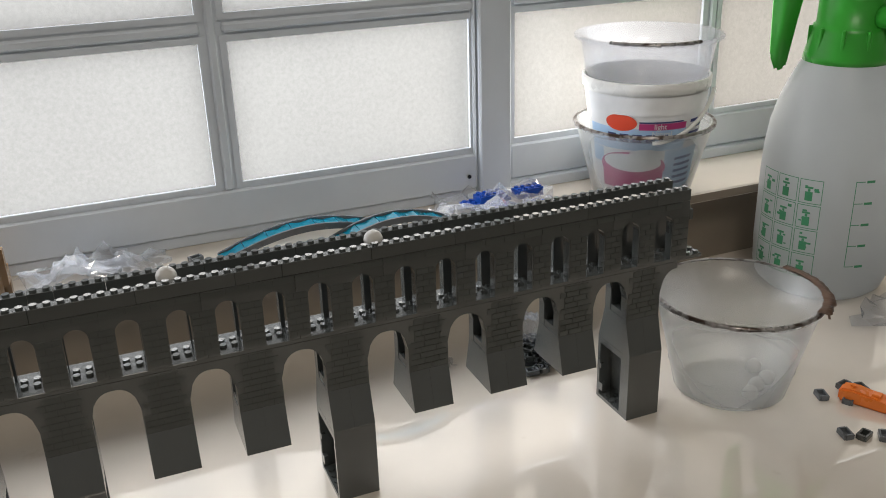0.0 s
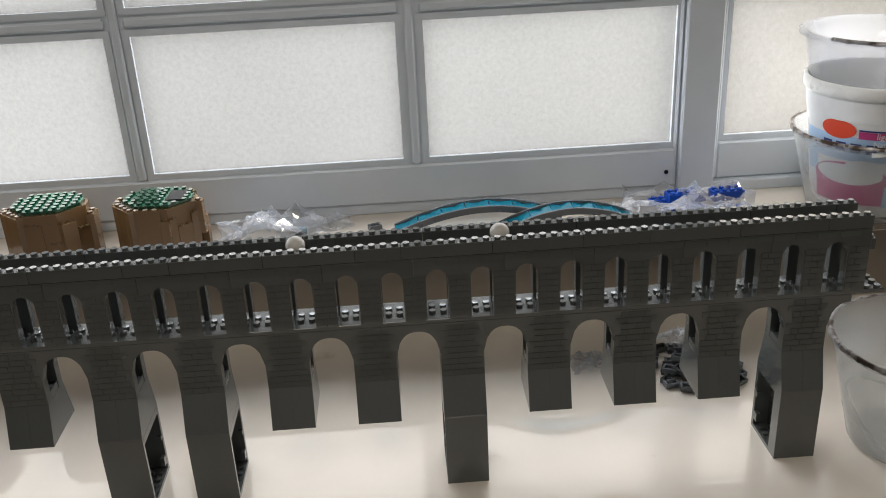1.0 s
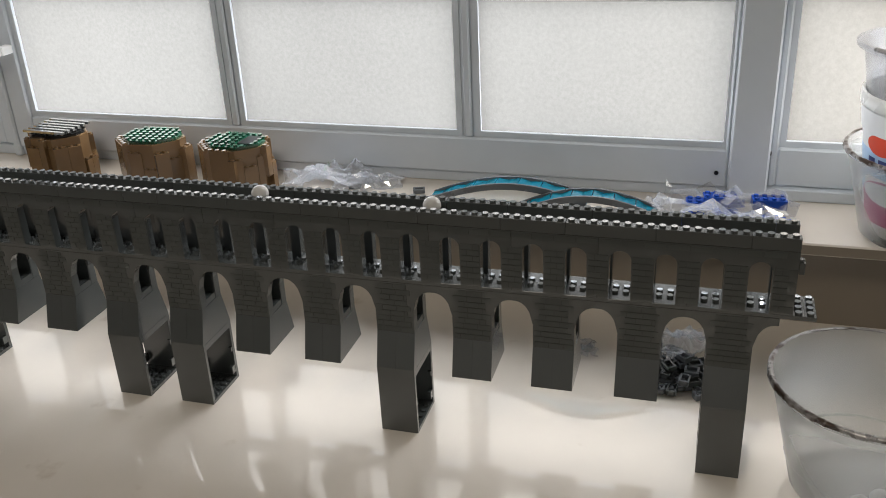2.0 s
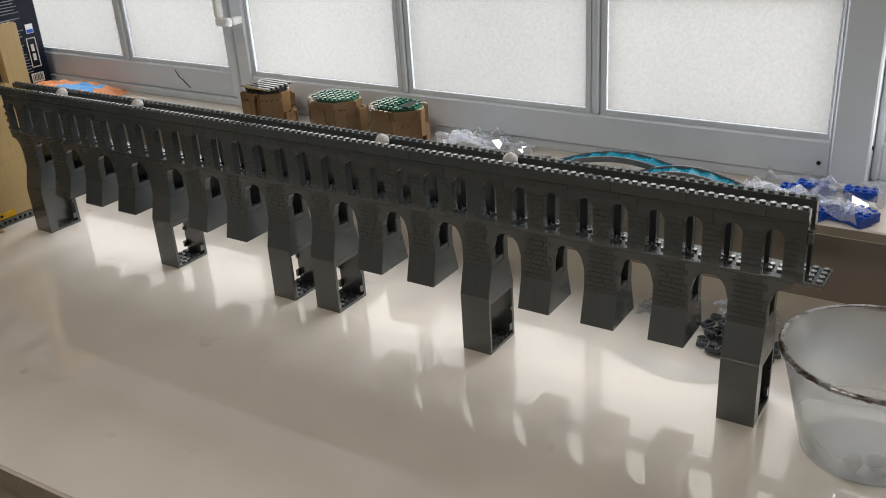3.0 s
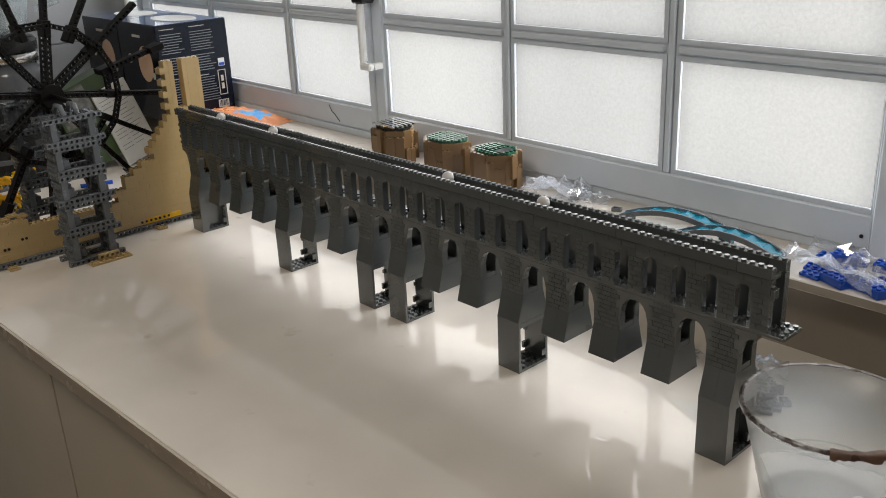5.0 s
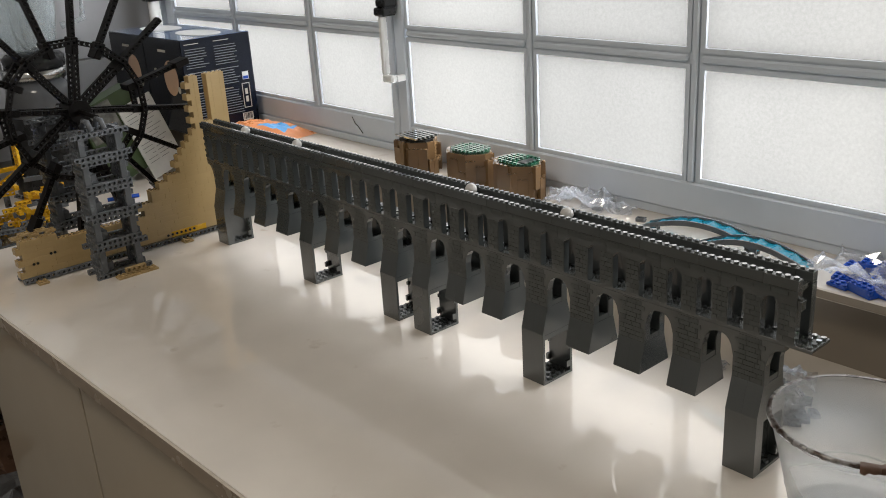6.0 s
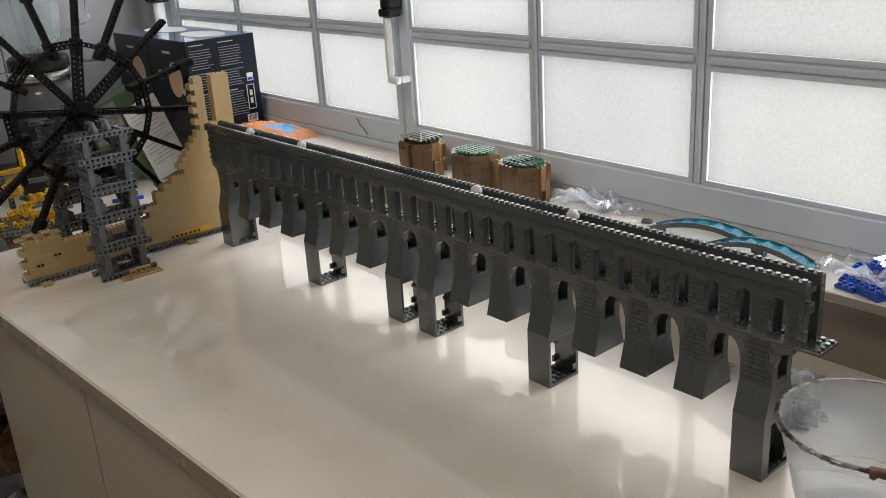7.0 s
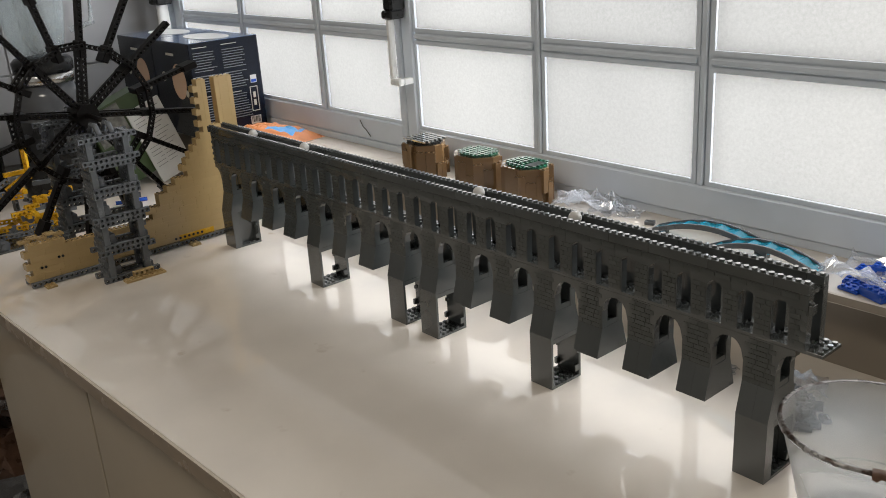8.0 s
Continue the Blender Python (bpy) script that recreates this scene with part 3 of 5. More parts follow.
part("rim_bead", bm, TUB, outer)
mid = thing("yoghurt_tub", "white yoghurt tub with printed label and bail", "tub", pose(TX, TY, LEDGE_Z + 0.006), "nested tubs")
part("tub_wall", lathe(bmesh.new(), wall_profile(0.0500, 0.0670, 0.128, 0.001, 0.001), 56), WHITE, mid)


def label_patch(parent, name, a0, a1, z0, z1, mat, lift=0.0006, shape=None, tub=(0.0500, 0.0670, 0.128), text=""):
    """A patch of print that follows the tub's tapered wall, between two angles (degrees) and heights."""
    bm = bmesh.new()
    r0, r1, h = tub
    n, k = 14, 6
    grid = {}
    for i in range(n + 1):
        for j in range(k + 1):
            u, v = -1 + 2 * i / n, -1 + 2 * j / k
            if shape == "oval":
                u, v = u * math.sqrt(1 - v * v / 2), v * math.sqrt(1 - u * u / 2)
            a = math.radians((a0 + a1) / 2 + u * (a1 - a0) / 2)
            z = (z0 + z1) / 2 + v * (z1 - z0) / 2
            r = r0 + (r1 - r0) * z / h + lift
            grid[i, j] = bm.verts.new((r * math.cos(a), r * math.sin(a), z))
    for i in range(n):
        for j in range(k):
            bm.faces.new((grid[i, j], grid[i + 1, j], grid[i + 1, j + 1], grid[i, j + 1])).smooth = True
    return part(name, bm, mat, parent)


FA = math.degrees(math.atan2(-0.567 - TY, -0.409 - TX))     # the side turned to the room
LABEL = label_patch(mid, "label", FA - 62, FA + 75, 0.012, 0.096, LABELWHITE, 0.0005)
label_patch(LABEL, "label_panel", FA - 62, FA + 45, 0.058, 0.082, LABELBLUE, 0.0008)
label_patch(LABEL, "label_panel", FA + 24, FA + 75, 0.012, 0.0575, LABELBLUE, 0.0008)
label_patch(LABEL, "label_panel", FA - 62, FA - 44, 0.040, 0.0575, LABELBLUE, 0.0008)
label_patch(mid, "label_top", FA - 62, FA + 75, 0.0965, 0.116, LABELWHITE, 0.0018)
label_patch(LABEL, "label_logo", FA - 38, FA - 6, 0.079, 0.097, REDPRINT, 0.0011, "oval")
label_patch(LABEL, "label_ribbon", FA - 4, FA + 44, 0.081, 0.088, MAGENTA, 0.0010)
label_patch(LABEL, "label_ribbon", FA - 4, FA + 40, 0.0885, 0.0900, NAVY, 0.0010)
label_patch(LABEL, "label_panel", FA + 46, FA + 72, 0.060, 0.098, LABELWHITE, 0.0011)
label_patch(LABEL, "label_bowl", FA - 48, FA + 26, 0.022, 0.056, MAGENTA, 0.0011, "oval")
label_patch(LABEL, "label_bowl", FA - 46, FA + 24, 0.014, 0.040, MAGENTA, 0.0011)
label_patch(LABEL, "label_cream", FA - 43, FA + 21, 0.034, 0.054, LABELWHITE, 0.0016, "oval")
label_patch(LABEL, "label_cream", FA - 14, FA + 22, 0.044, 0.060, LABELWHITE, 0.0020, "oval")
for i in range(5):
    label_patch(LABEL, "label_bar", FA - 36 + 13 * i, FA - 27 + 13 * i, 0.067, 0.076, NAVY, 0.0013)
for i in range(5):
    label_patch(LABEL, "label_bar", FA + 36, FA + 62, 0.018 + 0.007 * i, 0.021 + 0.007 * i, NAVY, 0.0013)
for i, w in enumerate((18, 20, 14)):
    label_patch(LABEL, "label_bar", FA + 49, FA + 49 + w, 0.072 + 0.007 * i, 0.0755 + 0.007 * i, NAVY, 0.0016)
bm = bmesh.new()
tube(bm, [(0.072 * math.cos(math.radians(FA + 78 - 70 * u)), 0.072 * math.sin(math.radians(FA + 78 - 70 * u)), 0.116 - 0.046 * math.sin(1.5 * u)) for u in [i / 12 for i in range(13)]], 0.0022, 6)
part("bail", bm, WHITE, mid, "white plastic bail")


def word(text, size, angle, z, mat, lift=0.0022):
    """A short flat word set against the tub's wall."""
    curve = bpy.data.curves.new("text", "FONT")
    curve.body, curve.size, curve.extrude, curve.align_x, curve.align_y = text, size, 0.0001, "CENTER", "CENTER"
    tmp = bpy.data.objects.new("text", curve)
    me = bpy.data.meshes.new_from_object(tmp)
    bpy.data.objects.remove(tmp)
    me.materials.clear()
    me.materials.append(mat)
    r, a = 0.0500 + 0.0170 * z / 0.128 + lift, math.radians(angle)
    part("label_word", me, None, LABEL, m=Matrix.Translation((r * math.cos(a), r * math.sin(a), z)) @ Matrix.Rotation(a + math.pi / 2, 4, "Z") @ Matrix.Rotation(radians(90), 4, "X"))


word("light", 0.0080, FA + 16, 0.0848, LABELWHITE)
word("Natural", 0.0070, FA + 18, 0.0772, LABELWHITE)
bm = bmesh.new()
lathe(bm, [(0.0655, 0.1180), (0.0682, 0.1182), (0.0686, 0.1285), (0.0672, 0.1300), (0.0655, 0.1290)], 56)
part("rim", bm, WHITE, mid)
top = thing("yoghurt_tub", "empty cloudy tub on top of the nested tubs", "tub", pose(TX, TY, LEDGE_Z + 0.101), "nested tubs")
part("tub_wall", lathe(bmesh.new(), wall_profile(0.0600, 0.0715, 0.076, 0.0009, 0.0065), 56), TOPTUB, top)
part("foil_rim", ragged_ring(bmesh.new(), 0.0745, 0.0026, 0.0765, 12, math.radians(FA - 30), 1.3, 0.0008), FOIL, top, "torn silver foil", True)

# ---- garden sprayer ----
SX, SY = 0.336, 0.1425
spray = thing("pump_sprayer", "white pressure sprayer bottle with bright green head and handle", "sprayer", pose(SX, SY, 0) @ Matrix.Diagonal((1, 1, 1.03, 1)))
SBOTTLE = part("bottle", lathe(bmesh.new(), [(0, 0.003), (0.046, 0.0), (0.058, 0.0025), (0.0665, 0.010), (0.0705, 0.022), (0.0720, 0.05), (0.0720, 0.12), (0.0710, 0.15), (0.0675, 0.178), (0.060, 0.205), (0.050, 0.228), (0.043, 0.242), (0.038, 0.256), (0, 0.256)], 64), BOTTLE, spray)
part("collar", lathe(bmesh.new(), [(0.039, 0.2425), (0.0430, 0.2425), (0.0425, 0.249), (0.0400, 0.258), (0.0395, 0.262), (0.0370, 0.272), (0.0360, 0.277), (0.0335, 0.278), (0.0330, 0.302), (0.031, 0.31), (0, 0.31)], 48), SPRAYGREEN, spray)
bm = bmesh.new()
for i in range(10):
    a = 2 * math.pi * i / 10
    box(bm, 0.0340, 0.0402, -0.0022, 0.0022, 0.256, 0.276, 0.0012, m=Matrix.Rotation(a, 4, "Z"))
part("collar_ribs", bm, SPRAYGREEN, spray)
part("pump_head", lathe(bmesh.new(), [(0.020, 0.311), (0.026, 0.312), (0.026, 0.335), (0.016, 0.34), (0.012, 0.40), (0, 0.40)], 32), SPRAYGREEN, spray)
HA = math.atan2(0.6, -0.75)
bm = bmesh.new()
M = Matrix.Rotation(HA, 4, "Z")
prism(bm, [(0.040, 0.345), (0.070, 0.345), (0.077, 0.30), (0.075, 0.245), (0.069, 0.230), (0.059, 0.234), (0.051, 0.29)], -0.010, 0.010, "y")
bmesh.ops.bevel(bm, geom=bm.edges[:], offset=0.0028, segments=2, affect="EDGES")
bmesh.ops.transform(bm, matrix=M, verts=bm.verts[:])
part("pump_handle", bm, SPRAYGREEN, spray, "bright green pump handle", True)
bm = bmesh.new()
na = math.atan2(-0.9, 0.2)
d = Vector((math.cos(na), math.sin(na), 0))
tube(bm, [d * 0.030 + Vector((0, 0, 0.287)), d * 0.050 + Vector((0, 0, 0.291)), d * 0.066 + Vector((0, 0, 0.291))], 0.012, 14)
part("nozzle", bm, SPRAYGREEN, spray)
bm = bmesh.new()
tube(bm, [d * 0.066 + Vector((0, 0, 0.291)), d * 0.075 + Vector((0, 0, 0.290))], 0.006, 12)
part("nozzle_tip", bm, material("brass", (0.6, 0.4, 0.15), 0.3, metal=1.0), spray, "brass nozzle tip")
SA = math.degrees(math.atan2(-0.567 - SY, -0.409 - SX))
STUB = (0.0721, 0.0721, 0.12)


def sprint(name, a0, a1, z0, z1, lift=0.0004):
    label_patch(SBOTTLE, name, a0, a1, z0, z1, GREENPRINT, lift, None, STUB)


def outline(name, a0, a1, z0, z1, w=0.0007):
    k = math.degrees(w / 0.0721)
    sprint(name, a0, a1, z0, z0 + w), sprint(name, a0, a1, z1 - w, z1)
    sprint(name, a0, a0 + k, z0 + w, z1 - w), sprint(name, a1 - k, a1, z0 + w, z1 - w)


rnd = random.Random(4)
for c in range(3):
    for r in range(4):
        a, z = SA - 62 + 20 * c, 0.031 + 0.0265 * r
        outline("diagram_box", a, a + 18.5, z, z + 0.0250)
        sprint("diagram_bottle", a + 5, a + 11, z + 0.003, z + 0.0125)
        sprint("diagram_neck", a + 7, a + 9, z + 0.0127, z + 0.0155)
        sprint("diagram_head", a + 4.5, a + 11, z + 0.0157, z + 0.0178)
        for q in range(3):
            u, v = a + rnd.uniform(2, 13), z + rnd.uniform(0.003, 0.02)
            sprint("diagram_mark", u, u + rnd.uniform(2, 4), v, v + rnd.uniform(0.001, 0.003), 0.0006)
for r in range(5):
    z = 0.046 + 0.0225 * r
    sprint("scale_tick", SA + 21, SA + 28, z, z + 0.0008)
    sprint("scale_bar", SA + 29, SA + 36, z - 0.001, z + 0.0016)
sprint("scale_line", SA + 20.4, SA + 21, 0.046, 0.1368)

# ---- window lever ----
lever = thing("window_handle", "white metal window lever with black grip on the stile", "handle", pose(-0.852, WIN_Y - 0.008, 0.238))
bm = bmesh.new()
box(bm, -0.0185, -0.0065, -0.030, -0.018, 0.006, 0.105, 0.003)
box(bm, -0.0185, 0.010, -0.030, -0.018, -0.006, 0.006, 0.003)
box(bm, 0.000, 0.010, -0.018, 0.0, -0.005, 0.005, 0.001)
arm = part("lever", bm, WHITE, lever)
bm = bmesh.new()
box(bm, -0.024, 0.004, -0.034, -0.004, 0.104, 0.118, 0.003)
box(bm, -0.021, 0.003, -0.032, 0.0, 0.117, 0.20, 0.004)
part("grip", bm, BLACK, arm, "black grip")
bm = bmesh.new()
tube(bm, [(0, 0, 0), (0.008, 0.0, -0.012), (0.016, 0, -0.016), (0.03, 0, -0.028)], 0.0008, 5)
cable = part("wire_scrap", bm, BLACK, None, m=pose(-1.02, WIN_Y - 0.0010, 0.147))
tagged(cable, "thin black wire scrap against the window rail", "wire")

# ---- brown brick islands on the ledge ----
def island(x, y, turn, style, w=0.086, d=0.070, label=""):
    g = thing("brick_island", label, "model", pose(x, y, LEDGE_Z, 0, 0, turn), "brown brick islands")
    hgt = 4.5 * BR
    c = 0.022
    oct_ = lambda a, b, k: [(-a + k, -b), (a - k, -b), (a, -b + k), (a, b - k), (a - k, b), (-a + k, b), (-a, b - k), (-a, -b + k)]
    bm = bmesh.new()
    prism(bm, oct_(w / 2 - 0.006, d / 2 - 0.006, c), 0.0, hgt + BR, "z")
    part("core", bm, DTAN, g)
    rnd = random.Random(int(x * 1000))
    ring = oct_(w / 2 - 0.004, d / 2 - 0.004, c)
    for i, (p, q) in enumerate(zip(ring, ring[1:] + ring[:1])):
        p, q = Vector(p), Vector(q)
        L, ang = (q - p).length, math.atan2(q.y - p.y, q.x - p.x)
        n = max(2, round(L / P))
        k = 0
        while k < n:
            m_ = min(rnd.choice((1, 2, 2, 3)), n - k)
            top = hgt + rnd.choice((0, 0, BR, -BR, -2 * BR)) if i not in (4, 5) else hgt
            bm = bmesh.new()
            off = rnd.choice((-0.004, -0.004, 0.0008))
            lo = 0.0 if rnd.random() < 0.75 else BR * rnd.choice((1, 2))
            box(bm, k * L / n + 0.0001, (k + m_) * L / n - 0.0001, off, 0.004, lo, top, 0.0003)
            for s in range(m_):
                stud(bm, (k + s + 0.5) * L / n, 0.0, top, 1)
            part("column_brick", bm, [DTAN, DTANTOP], g, m=Matrix.Translation((p.x, p.y, 0)) @ Matrix.Rotation(ang, 4, "Z"))
            k += m_
    bm = bmesh.new()
    prism(bm, oct_(w / 2 - 0.010, d / 2 - 0.010, c * 0.8), hgt + BR + 0.0001, hgt + BR + PL, "z")
    nx, ny = int((w - 0.02) / P), int((d - 0.02) / P)
    for i in range(nx):
        for j in range(ny):
            u, v = (i - (nx - 1) / 2) * P, (j - (ny - 1) / 2) * P
            if abs(u) / (w / 2 - 0.010) + abs(v) / (d / 2 - 0.010) < 1.45 and not (style == "hole" and 0.008 < u < 0.028 and abs(v) < 0.014):
                stud(bm, u, v, hgt + BR + PL, 1)
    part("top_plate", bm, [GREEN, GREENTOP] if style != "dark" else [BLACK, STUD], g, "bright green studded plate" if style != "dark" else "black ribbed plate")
    if style == "dark":
        for j in range(6):
            bm = bmesh.new()
            box(bm, -w / 2 + 0.014, w / 2 - 0.014, -0.0022, 0.0022, hgt + BR + PL + 0.0018, hgt + BR + PL + 0.005, 0.0004)
            part("rib", bm, STUD, g, m=pose(0, (j - 2.5) * 0.0086, 0))
    if style == "hole":
        # black tile drawn for the hollow's darkness; no recess is cut
        bm = bmesh.new()
        box(bm, 0.010, 0.027, -0.013, 0.013, hgt + BR + PL, hgt + BR + PL + 0.0012)
        part("hollow_shade_tile", bm, BLACK, g)
        bm = bmesh.new()
        for u in range(3):
            for v in range(4):
                stud(bm, -0.016 + u * P, (v - 1.5) * P, hgt + BR + PL + 0.0018, 1)
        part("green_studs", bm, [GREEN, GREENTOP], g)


island(-0.762, 0.262, -4, "dark", label="dark brown brick island with black ribbed top on the ledge")
island(-0.634, 0.262, 3, "green", label="dark brown brick island with green studded top on the ledge")
island(-0.527, 0.258, -3, "hole", label="dark brown brick island with a black tile as the hollow in its green top")


# ---- curved blue track pieces ----
def track(x0, x1, y, skew, rise, label):
    t = thing("curved_track", label, "track piece", pose(x0, y, LEDGE_Z, 0, 0, skew), "curved blue track pieces")
    n, Ln = 28, x1 - x0
    arc = [(Ln * i / n, rise * math.sin(math.pi * (0.06 + 0.80 * i / n)) - rise * math.sin(math.pi * 0.06) + 0.0005) for i in range(n + 1)]
    for side in (-1, 1):
        bm = bmesh.new()
        top = [(a, z + 0.0065) for a, z in arc]
        prism(bm, arc + top[::-1], side * 0.0105 - 0.0012, side * 0.0105 + 0.0012, "y")
        part("rail", bm, LGREY, t)
    for i in range(7):
        a, b = arc[i * 4], arc[i * 4 + 4]
        bm = bmesh.new()
        prism(bm, [(a[0] + 0.0005, a[1] + 0.002), (b[0] - 0.0005, b[1] + 0.002), (b[0] - 0.0005, b[1] + 0.0056), ((a[0] + b[0]) / 2, (a[1] + b[1]) / 2 + 0.0040), (a[0] + 0.0005, a[1] + 0.0056)], -0.0092, 0.0092, "y")
        part("blue_segment", bm, TRANSBLUE, t, "clear turquoise plastic" if i == 0 else "")
    for a, z in (arc[2], arc[-3]):
        bm = bmesh.new()
        box(bm, a - 0.006, a + 0.006, -0.008, 0.008, 0.0, max(0.002, z), 0.0004)
        part("foot", bm, GREY, t)


track(-0.303, -0.138, 0.258, 0, 0.026, "curved track piece in clear turquoise plastic with grey rails")
track(-0.213, -0.068, 0.231, 2, 0.028, "curved track piece in clear turquoise plastic resting beside another")


# ---- small grey clips and plates ----
def frame_clip(bm, w=0.0128, d=0.0092, h=0.005, t=0.0019):
    box(bm, -w / 2, w / 2, -d / 2, -d / 2 + t, 0, h, 0.0005)
    box(bm, -w / 2, w / 2, d / 2 - t, d / 2, 0, h, 0.0005)
    box(bm, -w / 2, -w / 2 + t, -d / 2 + t, d / 2 - t, 0, h)
    box(bm, w / 2 - t, w / 2, -d / 2 + t, d / 2 - t, 0, h)
    box(bm, -w / 2 + t, w / 2 - t, -d / 2 + t, d / 2 - t, 0, 0.0012)
    return bm


CLIP = mesh_of(frame_clip(bmesh.new()), LGREY)
DCLIP = mesh_of(frame_clip(bmesh.new()), GREY)


def clip(x, y, z, rz, tilt=0, dark=False, label="small grey plastic frame clip lying loose", group="loose grey clips"):
    ob = part("frame_clip", DCLIP if dark else CLIP, None, None, m=pose(x, y, z, tilt, 0, rz))
    tagged(ob, label, "clip", group)


clip(-0.323, 0.276, LEDGE_Z, 20, label="small grey plastic frame clip on the ledge")
clip(-0.398, 0.278, LEDGE_Z, 8, label="small grey plastic frame clip on the ledge")
rnd = random.Random(11)
spots = []
while len(spots) < 72:
    u, v = rnd.gauss(0, 0.018), rnd.gauss(0, 0.022)
    if abs(u) < 0.040 and abs(v) < 0.046:
        spots.append((u, v))
for i, (u, v) in enumerate(spots):
    lev = max(0, 1 - (abs(u) / 0.040 + abs(v) / 0.044))
    clip(-0.036 + u - 0.2 * v, 0.124 + v, (0.0003 * (i % 7) if i < 14 else lev * rnd.uniform(0, 0.024)), rnd.uniform(0, 360), rnd.uniform(-14, 14) if i > 14 else 0, i % 3 == 0,
         "small grey plastic frame clip in a heap on the worktop", "heap of grey clips")
for x, y, r, dk in ((0.160, -0.050, 70, 0), (0.176, -0.066, 30, 0), (0.190, -0.046, 10, 0), (0.134, -0.104, 75, 0), (0.146, -0.112, 20, 1), (0.160, -0.120, 50, 0), (0.172, -0.128, 15, 1), (0.200, -0.056, 80, 1)):
    clip(x, y, 0.0, r, 0, bool(dk), "small grey plastic piece scattered on the worktop", "scattered grey pieces")
op = thing("orange_part", "bright orange plastic part lying on the worktop", "toy part", pose(0.190, -0.082, 0.0, 0, 0, -62))
bm = bmesh.new()
prism(bm, [(-0.030, 0.0), (0.030, 0.0), (0.030, 0.004), (0.010, 0.010), (-0.018, 0.014), (-0.030, 0.012)], -0.008, 0.008, "y")
bmesh.ops.bevel(bm, geom=bm.edges[:], offset=0.002, segments=2, affect="EDGES")
part("body", bm, ORANGE, op)
bm = bmesh.new()
stud(bm, -0.020, 0.0, 0.0138), box(bm, -0.004, 0.004, -0.004, 0.004, 0.010, 0.0135, 0.0006)
part("peg", bm, ORANGE, op)


# ---- crumpled film ----
def crumple(name, x, y, z, w, d, h, seed, mat, label, turn=0, n=13, flat=0.25):
    """Film in flat creased facets: a coarse uneven net with sharp ridges."""
    bm = bmesh.new()
    grid = {}
    rnd = random.Random(seed)
    for i in range(n + 1):
        for j in range(n + 1):
            u, v = (i + rnd.uniform(-0.42, 0.42)) / n * 2 - 1, (j + rnd.uniform(-0.42, 0.42)) / n * 2 - 1
            q = Vector((u * 2.1, v * 2.1, seed * 7.3))
            f = 0.30 + 0.9 * noise.noise(q * 0.9) + abs(noise.noise(q * 1.9)) * 0.8 + abs(noise.noise(q * 4.2)) * 0.42 + rnd.uniform(-0.12, 0.22)
            dome = max(0.0, 1 - (u * u + v * v) * 0.5)
            ox, oy = 0.10 * noise.noise(q + Vector((9, 0, 0))), 0.10 * noise.noise(q + Vector((0, 9, 0)))
            grid[i, j] = bm.verts.new(((u + ox * 2) * w / 2, (v + oy * 2) * d / 2, 0.0006 + 0.75 * h * max(0, f) * (flat + (1 - flat) * dome)))
    for i in range(n):
        for j in range(n):
            a, b, c, e = grid[i, j], grid[i + 1, j], grid[i + 1, j + 1], grid[i, j + 1]
            for tri in (((a, b, c), (a, c, e)) if (i + j) % 2 else ((a, b, e), (b, c, e))):
                bm.faces.new(tri)
    ob = part(name, bm, mat, None, m=pose(x, y, z, 0, 0, turn))
    return tagged(ob, label, "plastic bag")


crumple("plastic_bag", -0.430, 0.277, LEDGE_Z, 0.098, 0.050, 0.042, 1, BAGFILM, "crumpled clear plastic bag on the ledge", 12)
crumple("plastic_bag", -0.385, 0.286, LEDGE_Z, 0.075, 0.028, 0.018, 6, BAGFILM, "flat torn end of clear plastic film", 14)
crumple("plastic_bag", -0.008, 0.258, LEDGE_Z + 0.001, 0.132, 0.076, 0.034, 2, BAGFILM, "clear plastic bag of blue bricks on the ledge", -12, 13, 0.55)
crumple("plastic_bag", -0.034, 0.142, 0.020, 0.054, 0.042, 0.024, 3, BAGFILM, "crumpled clear bag on the heap of grey clips", 30)
crumple("plastic_bag", -0.130, 0.150, 0.0, 0.036, 0.030, 0.014, 4, FILM, "small scrap of clear plastic film", 10)
crumple("plastic_bag", 0.385, -0.005, 0.0, 0.16, 0.15, 0.05, 5, FILM, "clear plastic bag beside the sprayer", 20)
rnd = random.Random(21)
for i in range(12):
    bm = bmesh.new()
    ln = rnd.choice((2, 3, 4, 4))
    box(bm, 0, ln * P, 0, 2 * P, 0, BR if i % 2 else PL, 0.0003)
    for s in range(ln):
        for q in range(2):
            stud(bm, (s + 0.5) * P, (q + 0.5) * P, BR if i % 2 else PL)
    ob = part("blue_brick", bm, BLUE, None, m=pose(-0.048 + 0.022 * (i % 4) + rnd.uniform(0, 0.010), 0.228 + 0.017 * (i // 4 % 3), LEDGE_Z + 0.0005 + (0.0 if i < 8 else 0.0100), 0, 0, rnd.uniform(-35, 20)))
    tagged(ob, "blue plastic brick inside the clear bag", "brick", "bagged blue bricks")


